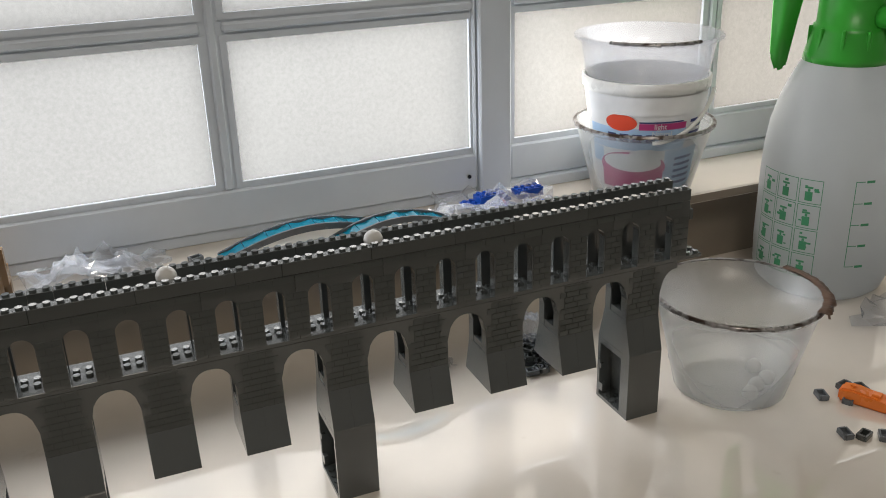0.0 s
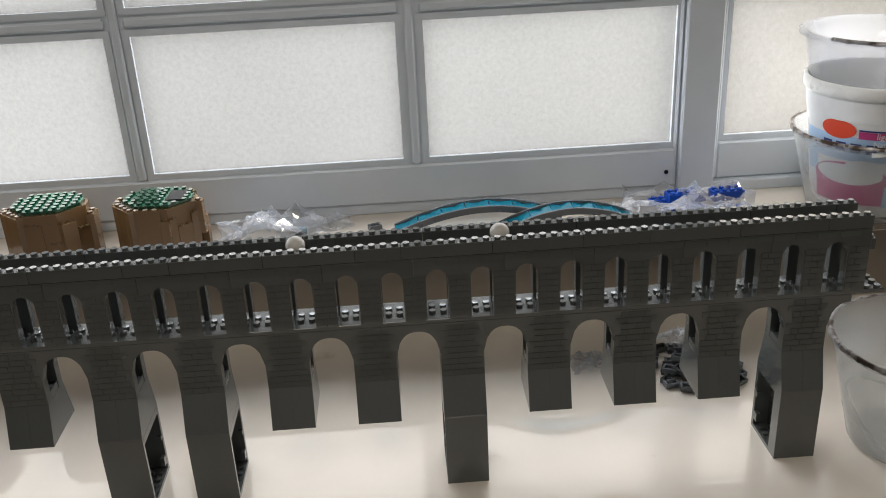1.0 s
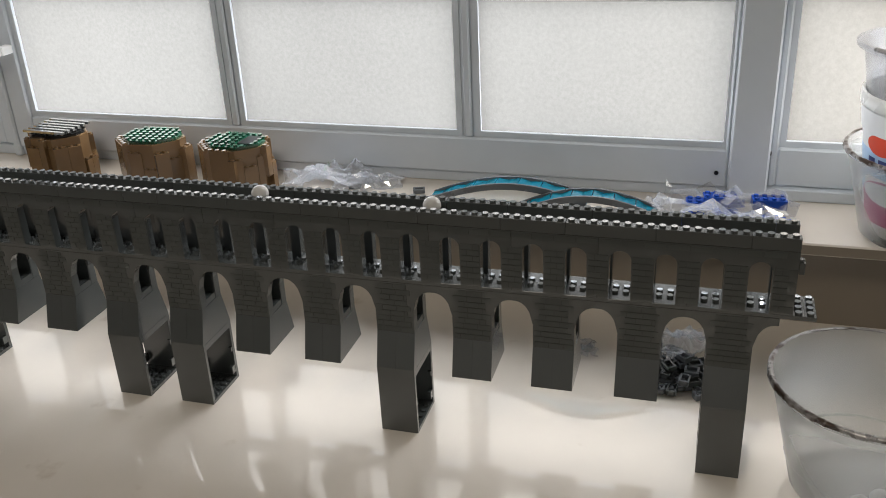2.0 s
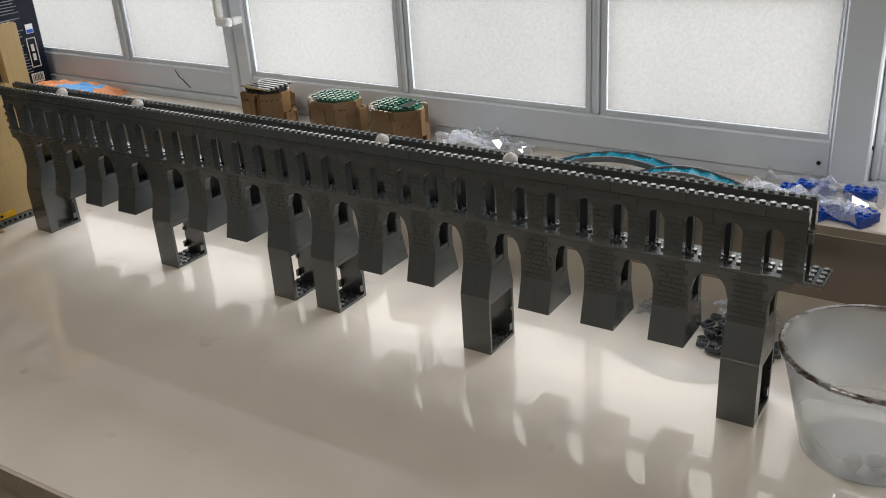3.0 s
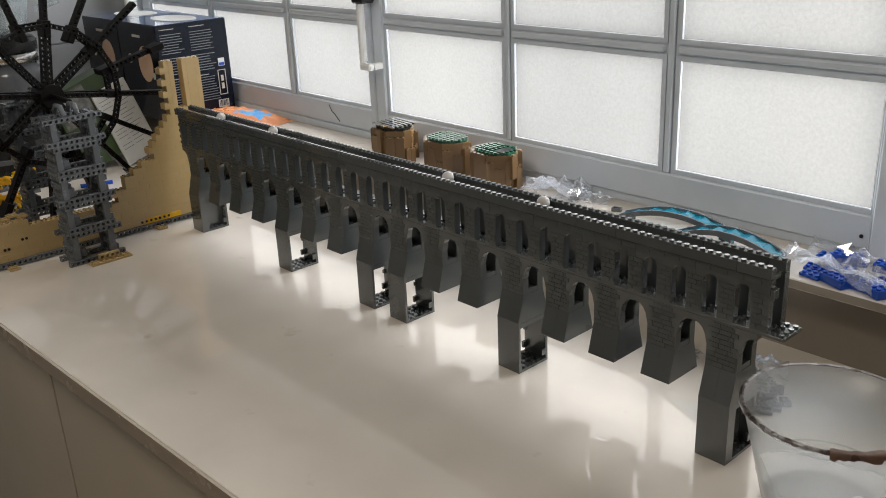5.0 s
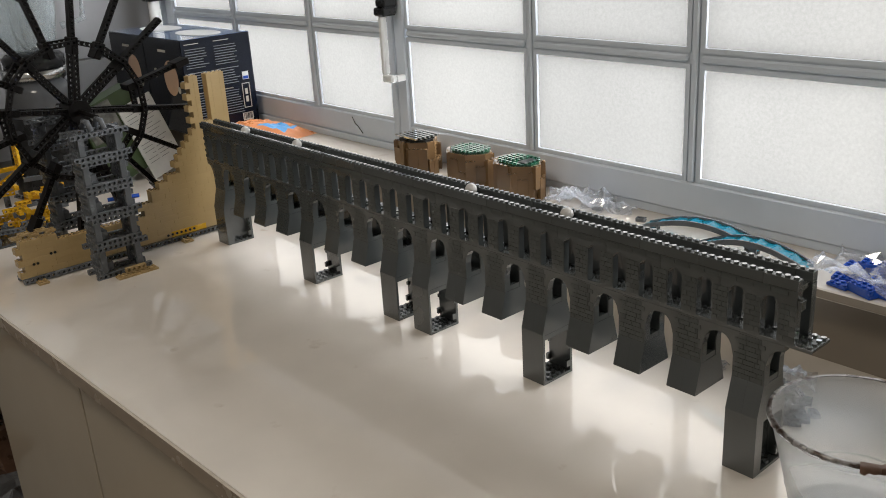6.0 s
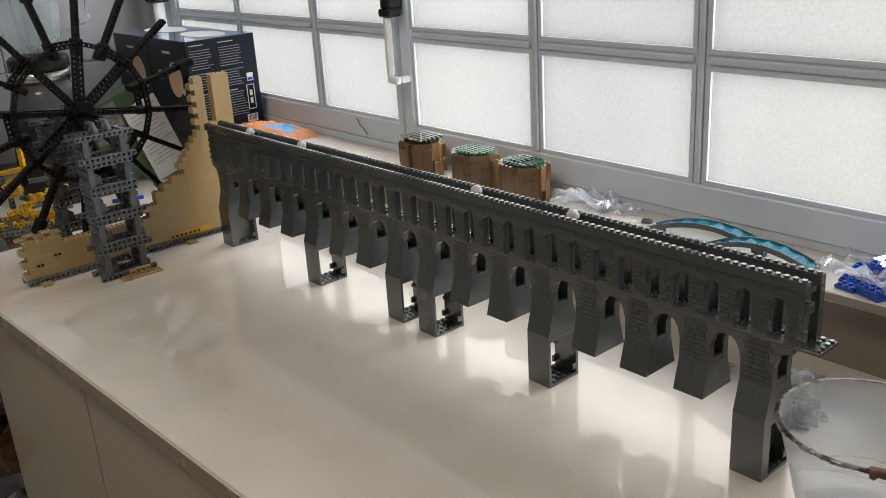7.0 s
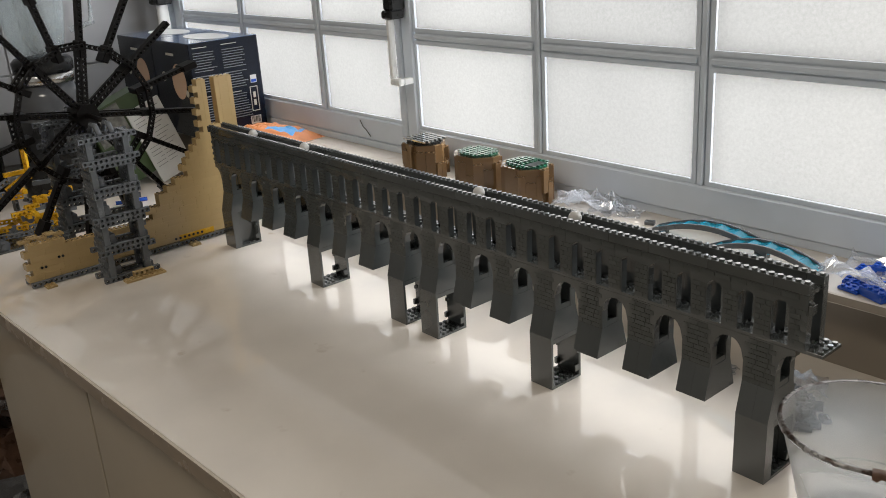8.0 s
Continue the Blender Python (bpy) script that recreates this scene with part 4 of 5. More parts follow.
# ---- water wheel machine ----
def beam(n, t=0.0074, w=0.0076):
    """A bar of n units with a round hole through each, along x, holes along y, centred on its first hole."""
    bm = bmesh.new()
    h, r = P / 2, 0.0024
    cs = [(math.cos(math.pi * k / 4), math.sin(math.pi * k / 4)) for k in range(8)]
    for i in range(n):
        ox = i * P
        sq = []
        for c, s in cs:
            m_ = max(abs(c), abs(s))
            sq.append((ox + c / m_ * h, s / m_ * w / 2))
        hol = [(ox + c * r, s * r) for c, s in cs]
        front = [[bm.verts.new((x, y, z)) for x, z in ring] for y in (-t / 2, t / 2) for ring in (sq, hol)]
        for k in range(8):
            j = (k + 1) % 8
            bm.faces.new((front[0][k], front[0][j], front[1][j], front[1][k]))
            bm.faces.new((front[2][k], front[3][k], front[3][j], front[2][j]))
            bm.faces.new((front[1][k], front[1][j], front[3][j], front[3][k]))
            if k in (1, 2, 5, 6) or (i == 0 and k in (3, 4)) or (i == n - 1 and k in (0, 7)):
                bm.faces.new((front[0][k], front[2][k], front[2][j], front[0][j]))
    bmesh.ops.remove_doubles(bm, verts=bm.verts[:], dist=0.00005)
    return bm


BEAMS = {}


def bar(parent, name, n, mat, m, label=""):
    if (n, mat.name) not in BEAMS:
        BEAMS[n, mat.name] = mesh_of(beam(n), mat)
    return part(name, BEAMS[n, mat.name], None, parent, label, m=m)


# in the wheel's plane: bars run along y, holes look along x
ALONG_Y = Matrix.Rotation(radians(90), 4, "Z")
WX, WY, WZ = -1.078, -0.180, 0.243
wheel = thing("water_wheel", "large black perforated-beam wheel standing still in its frame", "wheel", pose(WX, WY + 0.013, WZ - 0.003))
for k in range(16):
    a = radians(82 - 22.5 * k)
    R = Matrix.Rotation(a, 4, "X")
    for side in (-1, 1):
        if k % 2 == 0:
            bar(wheel, "spoke", 11, BROWNBLACK, Matrix.Translation((side * 0.012, 0, 0)) @ R @ Matrix.Translation((0, 0.014, 0)) @ ALONG_Y)
        bar(wheel, "spoke_tip", 13, BROWNBLACK, Matrix.Translation((side * 0.0035, 0, 0)) @ R @ Matrix.Translation((0, 0.102, 0)) @ ALONG_Y)
    for r0, sz in ((0.100, 0.026), (0.190, 0.026))[:1 + (k % 3 == 0)]:
        bm = bmesh.new()
        box(bm, -0.015, 0.015, r0 - sz / 2, r0 + sz / 2, -0.0052, 0.0052, 0.0012)
        part("sleeve", bm, BROWNBLACK, wheel, m=R)
    b = radians(82 - 22.5 * (k + 1))
    for r0 in (0.106,):
        p, q = Vector((0, r0 * math.cos(a), r0 * math.sin(a))), Vector((0, r0 * math.cos(b), r0 * math.sin(b)))
        d = q - p
        bar(wheel, "ring_link", 5, BROWNBLACK, Matrix.Translation(p + d * 0.12 + Vector((0.018, 0, 0))) @ Matrix.Rotation(math.atan2(d.z, d.y), 4, "X") @ ALONG_Y)
        if k % 2:
            bar(wheel, "ring_link", 5, BROWNBLACK, Matrix.Translation(p + d * 0.12 + Vector((-0.018, 0, 0))) @ Matrix.Rotation(math.atan2(d.z, d.y), 4, "X") @ ALONG_Y)
bm = bmesh.new()
cyl(bm, 0.018, 0.018, -0.022, 0.022, 20, Matrix.Rotation(radians(90), 4, "Y"))
cyl(bm, 0.004, 0.004, -0.075, 0.085, 10, Matrix.Rotation(radians(90), 4, "Y"))
part("hub", bm, BROWNBLACK, wheel)


def lattice_tower(x0, label):
    """A square tower of light grey perforated bars in five storeys."""
    t = thing("lattice_tower", label, "tower", pose(x0, WY, 0), "grey bearing towers")
    dx = 0.036
    levels = [0.004, 0.047, 0.055, 0.092, 0.100, 0.136, 0.144, 0.180, 0.188, 0.222]
    for z in levels:
        wide = 2 if z in (0.004, 0.047, 0.100, 0.188, 0.222) else 0
        n = 9 + wide
        for x in (0, -dx):
            bar(t, "cross_bar", n, LGREY, Matrix.Translation((x, -(n - 1) / 2 * P, z)) @ ALONG_Y)
        for s in (-1, 1):
            bar(t, "side_bar", 4, LGREY, pose(-dx + 0.006, s * 4 * P, z))
    for s in (-1, 1):
        for x in (-0.002, -dx + 0.002):
            for z0, z1 in zip(levels[::2], levels[1::2]):
                if x > -0.01:
                    for q in range(1, int((z1 - z0) / P) + 1):
                        if z0 + q * P < z1 - 0.5 * P:
                            bar(t, "side_bar", 4, LGREY, pose(-dx + 0.006, s * (3.6 + 0.5 * (q % 2)) * P, z0 + q * P))
                bm = bmesh.new()
                box(bm, x - 0.0036, x + 0.0036, s * 3.5 * P - 0.0058, s * 3.5 * P + 0.0036, z0 + 0.0038, z1 - 0.0038, 0.0006)
                part("post", bm, LGREY, t)
    for i in range(4):
        bm = bmesh.new()
        box(bm, -dx + 0.008, -0.009, -0.016, -0.006, levels[2 * i + 1] + 0.0004, levels[2 * i + 2] - 0.0004, 0.0006)
        part("axle_block", bm, GREY, t)
        bm = bmesh.new()
        box(bm, -dx + 0.006, -0.006, -0.022, -0.013, levels[2 * i] + 0.004, levels[2 * i] + 0.018, 0.0006)
        part("axle_block", bm, LGREY, t)
        for s in (-1, 1):
            bm = bmesh.new()
            cyl(bm, 0.0023, 0.0023, 0.0, 0.0052, 10, Matrix.Translation((0.0, s * 2 * P, levels[2 * i])) @ Matrix.Rotation(radians(90), 4, "Y"))
            part("pin", bm, BLACK, t)
    bm = bmesh.new()
    for s in (-1, 1):
        tube(bm, [(0.0, s * 0.010, 0.226), (-0.010, s * 0.010, 0.239), (-dx + 0.010, s * 0.010, 0.239), (-dx, s * 0.010, 0.226)], 0.0042, 8)
    part("bearing", bm, LGREY, t)
    return t


lattice_tower(-0.962, "light grey lattice tower of perforated bars beside the wheel")
lattice_tower(-1.118, "light grey lattice tower behind the black wheel")
foot = thing("tan_plate", "tan studded plate at the foot of the grey tower", "plate", pose(-0.948, WY + 0.012, 0))
bm = bmesh.new()
box(bm, -0.004, 0.012, -0.032, 0.032, 0.0, PL, 0.0003)
for i in range(8):
    for j in range(2):
        stud(bm, j * P, (i - 3.5) * P, PL)
part("plate", bm, TAN, foot)
bar(foot, "tan_bar", 4, TAN, Matrix.Translation((0.001, -1.5 * P, PL + 0.0056)) @ ALONG_Y)

# tan wall with a stepped cut-out round the wheel, brick by brick
tanwall = thing("tan_brick_wall", "tan plastic brick wall stepped round the wheel on a grey base", "model", pose(-1.033, 0, 0))
LEFT, RIGHT = -0.312, 0.072
TANB = {}


def tan_brick(n, x, y, z, mat, hgt=BR):
    if (n, mat.name) not in TANB:
        bm = bmesh.new()
        box(bm, -2 * P, 0, 0.00004, n * P - 0.00004, 0.0, BR - 0.00004, 0.00015)
        for i in range(n):
            for j in range(2):
                stud(bm, -(j + 0.5) * P, (i + 0.5) * P, BR - 0.0002, 1)
        TANB[n, mat.name] = mesh_of(bm, [mat, TANTOP])
    part("brick", TANB[n, mat.name], None, tanwall, m=pose(x, y, z))


def top_at(y):
    if y < -0.235:
        return 0.066
    if y < -0.12:
        return 0.056
    d = y - WY
    return WZ - math.sqrt(max(0, 0.197 ** 2 - d * d)) + 0.022 if d < 0.184 else 0.270


rnd = random.Random(2)
z, course = 0.0100, 0
while z + BR < 0.275:
    y = LEFT + (course % 2) * P
    while y < RIGHT - 1e-6:
        n = min(rnd.choice((2, 3, 4)) if z > 0.1 else rnd.choice((3, 4, 6)), round((RIGHT - y) / P))
        if z > 0.12:
            n = min(n, 2) if abs(y - 0.026) > 0.02 else 1
        slot = z > 0.19 and 0.024 < y + n * P / 2 < 0.038
        if n > 0 and z + BR <= top_at(y + n * P * 0.5) + 0.002 and not slot:
            orange = course == 0 and -0.075 < y < -0.02
            tan_brick(n, rnd.choice((0, 0, 0.0001)), y, z, YELLOW if orange else TAN)
        y += max(1, n) * P
    z += BR
    course += 1
for side in (0.0045, -0.021):
    for k in range(3):
        bar(tanwall, "base_bar", 15, LGREY if k == 0 else GREY, Matrix.Translation((side - 0.004, LEFT + 0.006 + k * 15.2 * P, 0.0058)) @ ALONG_Y)
for y in (LEFT + 0.018, -0.052):
    bm = bmesh.new()
    box(bm, 0.004, 0.020, 0, 2 * P, 0, PL, 0.0003)
    for i in range(2):
        for j in range(2):
            stud(bm, 0.008 + i * P, (j + 0.5) * P, PL)
    part("foot_plate", bm, TAN, tanwall, m=pose(0, y, 0))
for y, zz in ((-0.29, 0.0295), (-0.262, 0.0395)):
    bm = bmesh.new()
    for i in range(2):
        cyl(bm, 0.0022, 0.0022, 0.0, 0.0008, 10, Matrix.Translation((0.0002, y + i * 0.006, zz)) @ Matrix.Rotation(radians(90), 4, "Y"))
    part("dark_socket", bm, BLACK, tanwall)
for i in range(7):
    bm = bmesh.new()
    cyl(bm, 0.0022, 0.0022, 0.0, 0.0008, 10, Matrix.Translation((0.0005, -0.071 + i * P, 0.0152)) @ Matrix.Rotation(radians(90), 4, "Y"))
    part("dark_socket", bm, BLACK, tanwall)
for i in range(5):
    bm = bmesh.new()
    box(bm, -0.030, -0.016, 0, 2 * P, 0, PL, 0.0003)
    for u in range(2):
        stud(bm, -0.023, (u + 0.5) * P, PL)
    part("rock_plate", bm, TAN, tanwall, m=pose(-0.001, -0.310 + i * 0.013, 0.0675 + 0.0034 * (i % 2), 0, 0, 0))

# ---- yellow machine behind the wheel ----
ym = thing("yellow_machine", "yellow and grey perforated-beam toy machine on the worktop", "model", pose(-1.30, -0.235, 0))
rnd = random.Random(9)
for i in range(58):
    z = 0.006 + 0.0085 * (i % 13)
    yellow = i % 4 != 1
    m_ = pose(rnd.uniform(-0.07, 0.05), rnd.uniform(-0.075, 0.065), z, 0, 0, rnd.choice((0, 90, 90, 75, -70, 40)))
    if i % 5 == 0:
        m_ = m_ @ pose(0, 0, 0, 0, -rnd.choice((28, 50, 90)), 0)
    elif i % 5 == 2:
        m_ = m_ @ pose(0, 0, 0, 90, 0, 0)
    bar(ym, "yellow_bar" if yellow else "grey_bar", rnd.choice((3, 5, 5, 7)), YELLOW if yellow else LGREY, m_)
for i in range(5):
    bm = bmesh.new()
    x, y = rnd.uniform(-0.05, 0.04), rnd.uniform(-0.06, 0.05)
    prism(bm, [(0, 0), (0.034, 0), (0.034, 0.009), (0.024, 0.018), (0.010, 0.018), (0, 0.012)], -0.006, 0.006, "y")
    bmesh.ops.bevel(bm, geom=bm.edges[:], offset=0.0015, segments=2, affect="EDGES")
    part("yellow_panel", bm, YELLOW, ym, m=pose(x, y, 0.030 + 0.018 * i, 0, 0, rnd.uniform(0, 180)))
for i in range(4):
    bm = bmesh.new()
    cyl(bm, 0.011, 0.011, -0.005, 0.005, 18, Matrix.Rotation(radians(90), 4, "Y"))
    cyl(bm, 0.005, 0.005, -0.008, 0.008, 12, Matrix.Rotation(radians(90), 4, "Y"))
    part("gear", bm, LGREY, ym, m=pose(0.045 - 0.02 * i, -0.05 + 0.03 * i, 0.011 + 0.014 * (i % 3)))
bm = bmesh.new()
box(bm, -0.075, 0.055, -0.085, 0.07, 0.0, 0.004, 0.0005)
part("base_plate", bm, GREY, ym)

# ---- things on the worktop near the far wall ----
NAVYBOX = material("dark_blue_carton", (0.002, 0.0035, 0.008), 0.22, spec=0.25, vary=0.25, scale=12)
# bluish colour holds the window glare on the dark cartons' tops
CARTONTOP = material("carton_top_glare", (0.06, 0.10, 0.19), 0.12, coat=1.0, spec=1.0, vary=0.4, scale=10)
PALE = material("pale_print", (0.45, 0.42, 0.36), 0.4)
PEACH = material("peach_print", (0.50, 0.33, 0.22), 0.4)
PAPER = material("white_paper", (0.62, 0.62, 0.60), 0.5)
GREENBOOK = material("green_cover", (0.045, 0.075, 0.028), 0.4, vary=0.4, scale=14)
STEEL = material("brushed_steel", (0.55, 0.55, 0.54), 0.22, metal=1.0, vary=0.12, scale=30)
GLASS = milky("clear_jug_plastic", (0.75, 0.78, 0.78), 0.86, 0.06)

def carton(x, label, seed):
    """A dark printed carton: photo front to the room, two columns of small print on its end."""
    c = thing("appliance_carton", label, "box", pose(x, 0.147, LEDGE_Z), "appliance cartons")
    W, D, H = 0.171, 0.156, 0.190
    bm = bmesh.new()
    box(bm, -W, 0, 0.0, D, 0, H, 0.0012)
    body = part("carton", bm, NAVYBOX, c)
    bm = bmesh.new()
    box(bm, -W + 0.001, -0.001, 0.001, D - 0.001, H + 0.0002, H + 0.0012)
    part("carton_top", bm, CARTONTOP, c, "glossy top with the window's bluish glare in its colour")
    bm = bmesh.new()
    cyl(bm, 0.062, 0.062, 0, 0.0005, 36, Matrix.Translation((-0.085, 0.085, H + 0.0014)) @ Matrix.Diagonal((1.1, 0.62, 1, 1)))
    part("printed_circle", bm, PAPER, body)
    for u, w, r, col in ((-0.060, 0.112, 0.036, PEACH), (-0.128, 0.118, 0.010, PALE), (-0.030, 0.090, 0.007, PALE)):
        bm = bmesh.new()
        cyl(bm, r, r, 0, 0.0005, 28, Matrix.Translation((u, -0.0001, w)) @ Matrix.Rotation(radians(90), 4, "X") @ Matrix.Diagonal((0.85, 1.0, 1, 1)))
        part("printed_circle", bm, col, body)
    bm = bmesh.new()
    box(bm, -0.105, -0.070, -0.0006, -0.0001, 0.163, 0.168)
    part("print_bar", bm, PALE, body)
    rnd = random.Random(seed)
    for col in range(2):
        y0 = 0.008 + 0.064 * col
        for i in range(30):
            if i in (1, 10, 18):
                continue
            bm = bmesh.new()
            full = 0.040 if i in (0, 19) else 0.052
            box(bm, 0.0002, 0.0006, y0, y0 + full * rnd.uniform(0.72, 1), 0.1803 - 0.0052 * i, 0.1816 - 0.0052 * i)
            part("print_bar", bm, PALE if i in (0, 19) else DULLPRINT, body)
    for y0, y1, z0, z1, mat in ((0.118, 0.142, 0.010, 0.026, PAPER), (0.128, 0.142, 0.095, 0.111, PAPER), (0.129, 0.141, 0.096, 0.102, BLUE)):
        bm = bmesh.new()
        box(bm, 0.0003, 0.0009 if mat is PAPER else 0.0013, y0, y1, z0, z1)
        part("printed_patch", bm, mat, body)
    for i in range(7):
        bm = bmesh.new()
        box(bm, 0.0010, 0.0013, 0.120 + 0.003 * i, 0.1212 + 0.003 * i + 0.0006 * (i % 2), 0.013, 0.025)
        part("bar_stripe", bm, BLACK, body)
    bm = bmesh.new()
    for z0, z1, y0, y1 in ((0.036, 0.0375, 0.124, 0.142), (0.086, 0.0875, 0.124, 0.142), (0.0375, 0.086, 0.124, 0.1255), (0.0375, 0.086, 0.1405, 0.142),
                           (0.048, 0.060, 0.130, 0.136), (0.064, 0.076, 0.130, 0.136)):
        box(bm, 0.0003, 0.0009, y0, y1, z0, z1)
    part("printed_outline", bm, PALE, body)


DULLPRINT = material("dull_small_print", (0.17, 0.175, 0.18), 0.4)
carton(-1.337, "dark blue printed appliance carton with small print on its end", 3)
carton(-1.511, "dark blue printed appliance carton beside its twin", 5)

bk = thing("booklet", "white printed booklet leaning askew against a green box", "booklet", pose(-1.45, 0.101, 0.0, 19.6, 0, 0))
bm = bmesh.new()
box(bm, -0.006, 0, 0, 0.078, 0, 0.168, 0.0008)
PG = part("page_block", bm, PAPER, bk)
for i in range(15):
    bm = bmesh.new()
    box(bm, 0.0002, 0.0006, 0.007 if i % 4 else 0.022, 0.030, 0.154 - 0.0085 * i, 0.1548 - 0.0085 * i)
    box(bm, 0.0002, 0.0006, 0.035, 0.070 - 0.008 * (i % 3), 0.154 - 0.0085 * i, 0.1548 - 0.0085 * i)
    part("print_bar", bm, LGREY, PG)
bm = bmesh.new()
box(bm, 0.0002, 0.0007, 0.048, 0.058, 0.008, 0.016)
part("printed_patch", bm, BLUE, PG)
gb = thing("toy_box", "green printed toy box tilted behind the booklet", "box", pose(-1.462, 0.020, 0.0, 19.6, 0, 0))
bm = bmesh.new()
box(bm, -0.045, 0, 0, 0.125, 0, 0.172, 0.0015)
part("box_body", bm, GREENBOOK, gb)
bm = bmesh.new()
box(bm, 0.0002, 0.0006, 0.006, 0.074, 0.095, 0.168)
part("printed_picture", bm, material("picture_print", (0.16, 0.16, 0.15), 0.4, vary=0.9, scale=45), gb)
bm = bmesh.new()
box(bm, 0.0007, 0.0010, 0.014, 0.060, 0.112, 0.122)
part("printed_band", bm, PEACH, gb)

bl = thing("blender_jug", "kitchen blender with clear jug on a grey and black base", "blender", pose(-1.53, -0.072, 0))
part("base", lathe(bmesh.new(), [(0, 0), (0.076, 0), (0.080, 0.01), (0.078, 0.10), (0.072, 0.165), (0, 0.166)], 40), BLACK, bl)
part("motor_housing", lathe(bmesh.new(), [(0.071, 0.1665), (0.0715, 0.175), (0.062, 0.215), (0.050, 0.234), (0, 0.235)], 40), material("grey_housing", (0.07, 0.072, 0.075), 0.12, vary=0.15), bl)
part("steel_ring", lathe(bmesh.new(), [(0.048, 0.2355), (0.056, 0.2357), (0.056, 0.253), (0.050, 0.256), (0, 0.2565)], 40), STEEL, bl)
part("collar", lathe(bmesh.new(), [(0.046, 0.2570), (0.057, 0.2572), (0.058, 0.278), (0.050, 0.285), (0.030, 0.286)], 40), BLACK, bl)
part("jug", lathe(bmesh.new(), [(0.034, 0.2865), (0.046, 0.289), (0.058, 0.36), (0.070, 0.48), (0.068, 0.48), (0.056, 0.36), (0.044, 0.291)], 40), GLASS, bl)
for k in range(5):
    bm = bmesh.new()
    a = 0.5 + k * 1.2566
    tube(bm, [(r * math.cos(a), r * math.sin(a), z) for r, z in ((0.0475, 0.292), (0.0590, 0.36), (0.0705, 0.478))], 0.0026, 6)
    part("jug_rib", bm, GLASS, bl)
bm = bmesh.new()
tube(bm, [(0.012, 0.062, 0.33), (0.02, 0.105, 0.34), (0.02, 0.112, 0.43), (0.012, 0.072, 0.46)], 0.007, 8)
part("jug_handle", bm, GLASS, bl)
bm = bmesh.new()
for k in range(4):
    a = k * 1.571
    tube(bm, [(0, 0, 0.2875), (0.012 * math.cos(a), 0.012 * math.sin(a), 0.295), (0.024 * math.cos(a), 0.024 * math.sin(a), 0.318 if k % 2 else 0.299)], 0.0022, 6)
part("blades", bm, STEEL, bl)
dk = thing("dark_appliance", "dark appliance with blue display behind the wheel", "appliance", pose(-1.64, -0.27, 0, 0, 0, 8))
bm = bmesh.new()
box(bm, -0.08, 0.06, -0.12, 0.10, 0, 0.200, 0.012)
part("casing", bm, BLACK, dk)
bm = bmesh.new()
box(bm, 0.0602, 0.061, -0.07, 0.05, 0.09, 0.15)
part("display", bm, NAVY, dk)
sd = thing("soap_dispenser", "white dispenser bottle with a black pump head", "bottle", pose(-1.735, 0.288, LEDGE_Z))
part("bottle", lathe(bmesh.new(), [(0, 0), (0.022, 0), (0.024, 0.01), (0.024, 0.15), (0.014, 0.185), (0.013, 0.24), (0, 0.24)], 24), WHITE, sd)
bm = bmesh.new()
box(bm, -0.026, 0.020, -0.020, 0.020, 0.2405, 0.31, 0.004)
part("pump_head", bm, BLACK, sd)
pk = thing("orange_packet", "glossy orange packet with a blue patch on the ledge", "packet", pose(-1.235, 0.262, LEDGE_Z, 0, 0, 6))
ORANGEFILM = material("orange_wrapper", (0.78, 0.30, 0.12), 0.3, vary=0.12, scale=20)
BLUEFILM = material("blue_wrapper", (0.10, 0.38, 0.78), 0.3, vary=0.12, scale=20)
bm = bmesh.new()
n = 20
grid = {(i, j): bm.verts.new((-0.105 + 0.21 * i / n, -0.040 + 0.08 * j / n, 0.001 + 0.017 * (1 - (2 * i / n - 1) ** 4) * (1 - (2 * j / n - 1) ** 4) + 0.006 * noise.noise((i * 0.5, j * 0.5, 3)) * (0 < i < n and 0 < j < n))) for i in range(n + 1) for j in range(n + 1)}
for i in range(n):
    for j in range(n):
        f = bm.faces.new((grid[i, j], grid[i + 1, j], grid[i + 1, j + 1], grid[i, j + 1]))
        f.smooth, f.material_index = True, 1 if 8 < i < 17 and 4 < j < 15 and i - j > 0 else 0
part("wrapper", bm, [ORANGEFILM, BLUEFILM], pk)
bp = thing("blue_pen", "short blue plastic stick on the worktop", "stick", pose(-1.36, -0.01, 0.0, 0, 0, 70))
bm = bmesh.new()
tube(bm, [(-0.03, 0, 0.004), (0.03, 0, 0.004)], 0.004, 8)
part("stick", bm, BLUE, bp)

# ---- clutter in the niche beyond the cabinets ----
rnd = random.Random(5)
for i in range(5):
    crumple("plastic_bag", -1.32 + rnd.uniform(-0.08, 0.05), -0.25 + rnd.uniform(-0.10, 0.06), -0.62 + 0.09 * i, 0.34, 0.26, 0.12, 20 + i, BAGFILM if i % 2 else BROWNFOIL,
            "crumpled carrier bag stuffed under the worktop", rnd.uniform(0, 90), 14)
cb = thing("cardboard_box", "brown cardboard box under the worktop", "box", pose(-1.34, -0.22, -0.90))
bm = bmesh.new()
box(bm, -0.15, 0.14, -0.13, 0.2, 0, 0.28, 0.002)
part("carton", bm, material("cardboard", (0.33, 0.21, 0.11), 0.7, vary=0.15), cb)

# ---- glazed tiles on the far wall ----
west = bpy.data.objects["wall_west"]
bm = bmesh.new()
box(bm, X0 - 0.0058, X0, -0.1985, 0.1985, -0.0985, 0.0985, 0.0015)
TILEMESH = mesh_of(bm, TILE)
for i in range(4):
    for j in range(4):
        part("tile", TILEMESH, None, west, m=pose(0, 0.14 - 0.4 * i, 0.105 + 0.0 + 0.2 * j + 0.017))

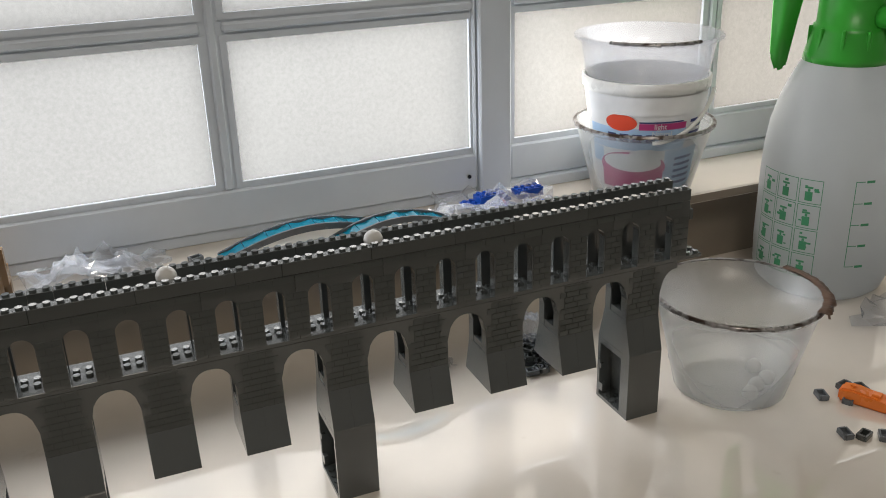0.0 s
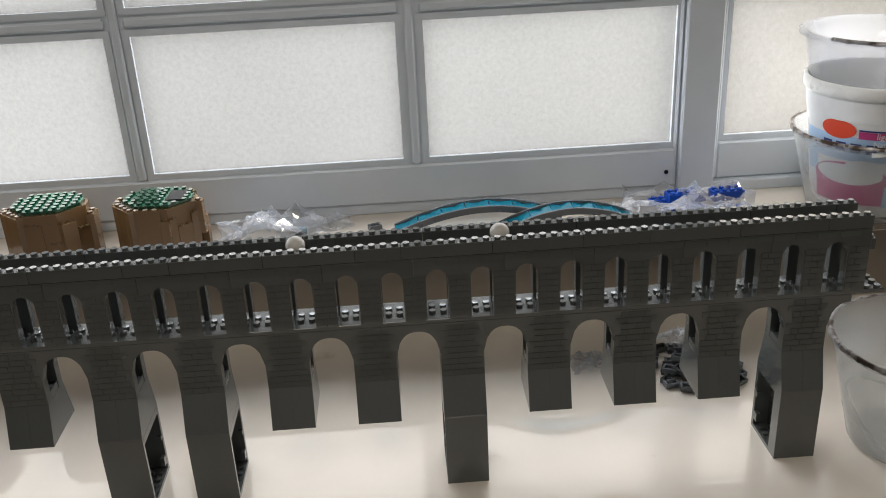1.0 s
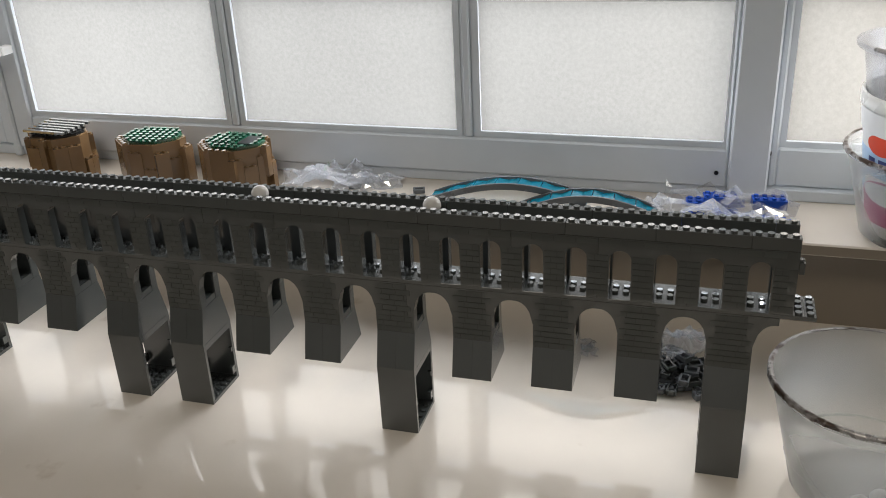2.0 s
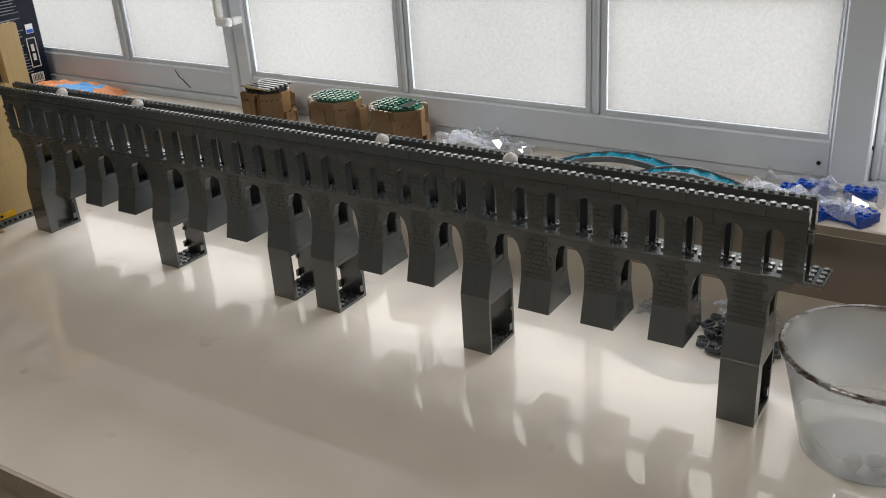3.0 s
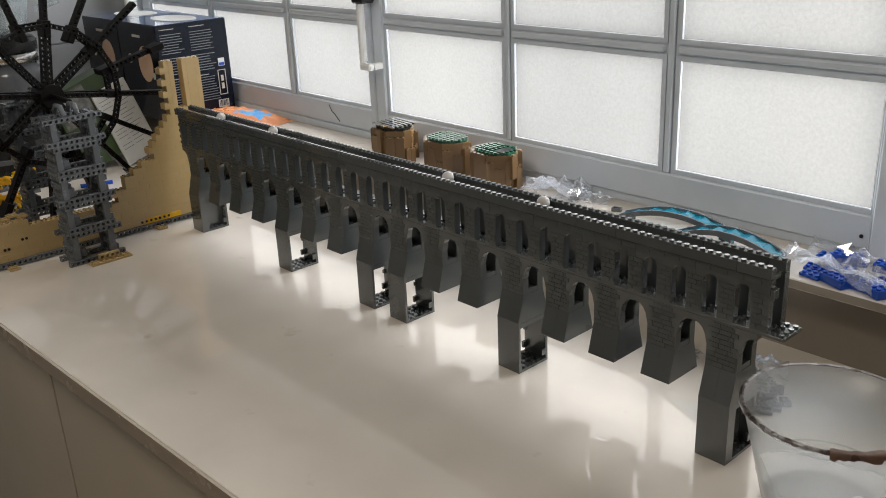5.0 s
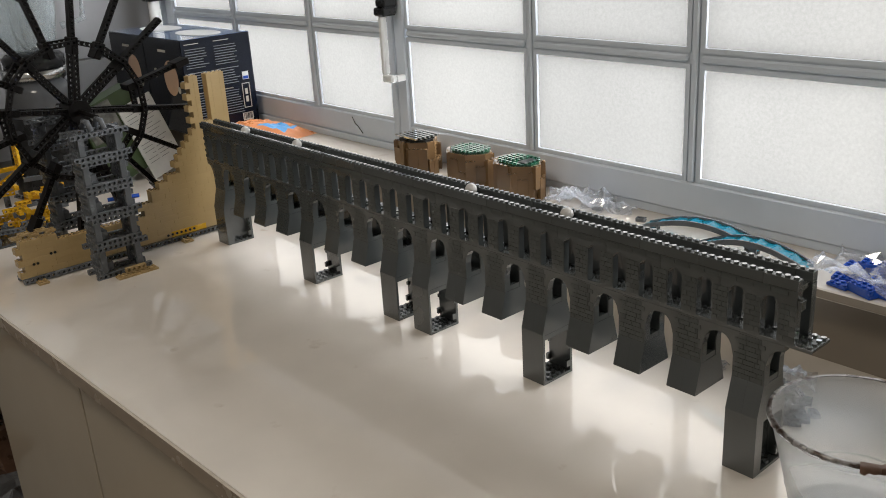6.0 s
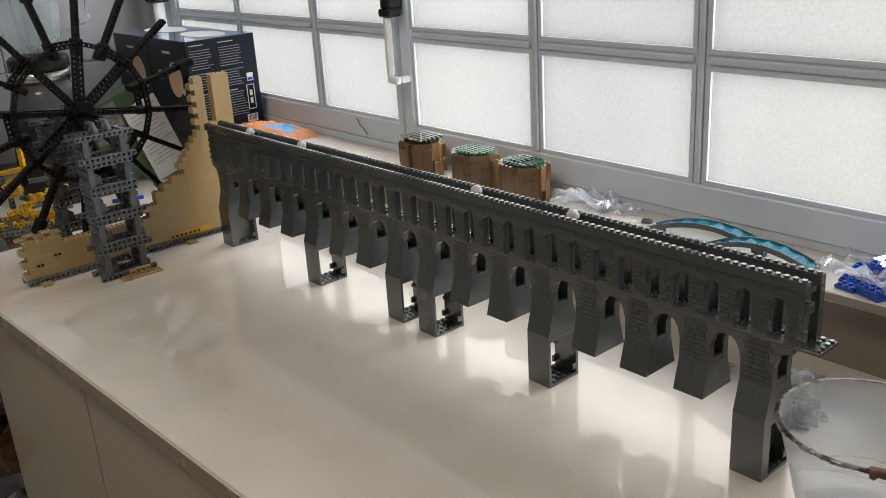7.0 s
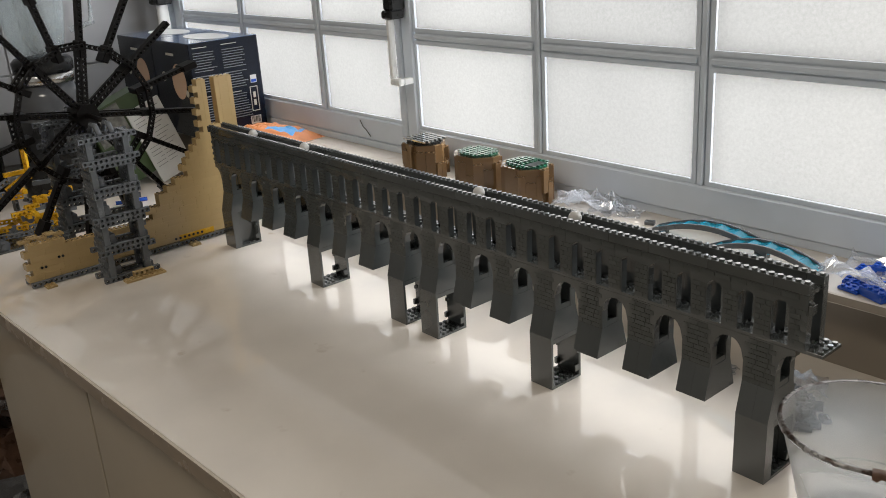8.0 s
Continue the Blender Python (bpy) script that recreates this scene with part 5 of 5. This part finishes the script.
# ---- block relief on the aqueduct ----
BLK = {}


def block_mesh(w):
    if w not in BLK:
        bm = bmesh.new()
        a, b, g = w / 2 - 0.00027, 0.0024 - 0.00027, 0.0005
        lo = [(-a, 0, -b), (a, 0, -b), (a, 0, b), (-a, 0, b)]
        hi = [(x * (1 - 0.00006 / a), -g, z * (1 - 0.00006 / b)) for x, _, z in lo]
        vs = [bm.verts.new(p) for p in lo + hi]
        for i in range(4):
            j = (i + 1) % 4
            bm.faces.new((vs[i], vs[j], vs[4 + j], vs[4 + i]))
        bm.faces.new(vs[4:])
        BLK[w] = mesh_of(bm, STONE)
    return BLK[w]


blocks = []
for k in range(33):
    cx = 0.032 - 0.032 * k
    for r in range(7):
        z = Z_FLOOR + 0.0046 + 0.0048 * r
        ws = ((-0.0025, 0.0098), (0.0050, 0.0052)) if (r + k) % 2 else ((-0.0048, 0.0052), (0.0027, 0.0098))
        blocks += [(cx + u, z, w) for u, w in ws if XL < cx + u < XR - 0.004]
    blocks += [(cx + u, 0.1862, w) for u, w in ((-0.0078, 0.0156), (0.0078, 0.0156)) if XL < cx + u < XR - 0.004]
for k in range(16):
    cx = -S * k
    for r in range(9):
        z = Z_BRICK + 0.0027 + 0.0048 * r
        half = (0.0152, 0.0152, 0.0152, 0.0112, 0.0152, 0.0112, 0.0112, 0.0152, 0.0112)[r]
        x = -half
        first = (0.0056, 0.0118, 0.0082)[(r + 2 * k) % 3]
        while x < half - 0.002:
            w = min(first, half - x)
            blocks.append((cx + x + w / 2, z, round(w, 4)))
            x, first = x + w, 0.0118
near = [b for b in blocks if b[0] > -0.215]
for x, z, w in near:
    part("relief_block", block_mesh(w), None, aqueduct, m=pose(x, -0.00002, z))
verts, faces = [], []
for x, z, w in (b for b in blocks if b[0] <= -0.215):
    a, b, g, o = w / 2 - 0.00024, 0.0024 - 0.00024, 0.0004, len(verts)
    verts += [(x + u * a, -0.00002, z + v * b) for u, v in ((-1, -1), (1, -1), (1, 1), (-1, 1))]
    verts += [(x + u * (a - 0.00006), -g, z + v * (b - 0.00006)) for u, v in ((-1, -1), (1, -1), (1, 1), (-1, 1))]
    faces += [(o + i, o + (i + 1) % 4, o + 4 + (i + 1) % 4, o + 4 + i) for i in range(4)] + [(o + 4, o + 5, o + 6, o + 7)]
me = bpy.data.meshes.new("mesh")
me.from_pydata(verts, [], faces)
me.materials.append(STONE)
me.shade_flat()
part("block_relief", me, None, aqueduct, kind="stuff")
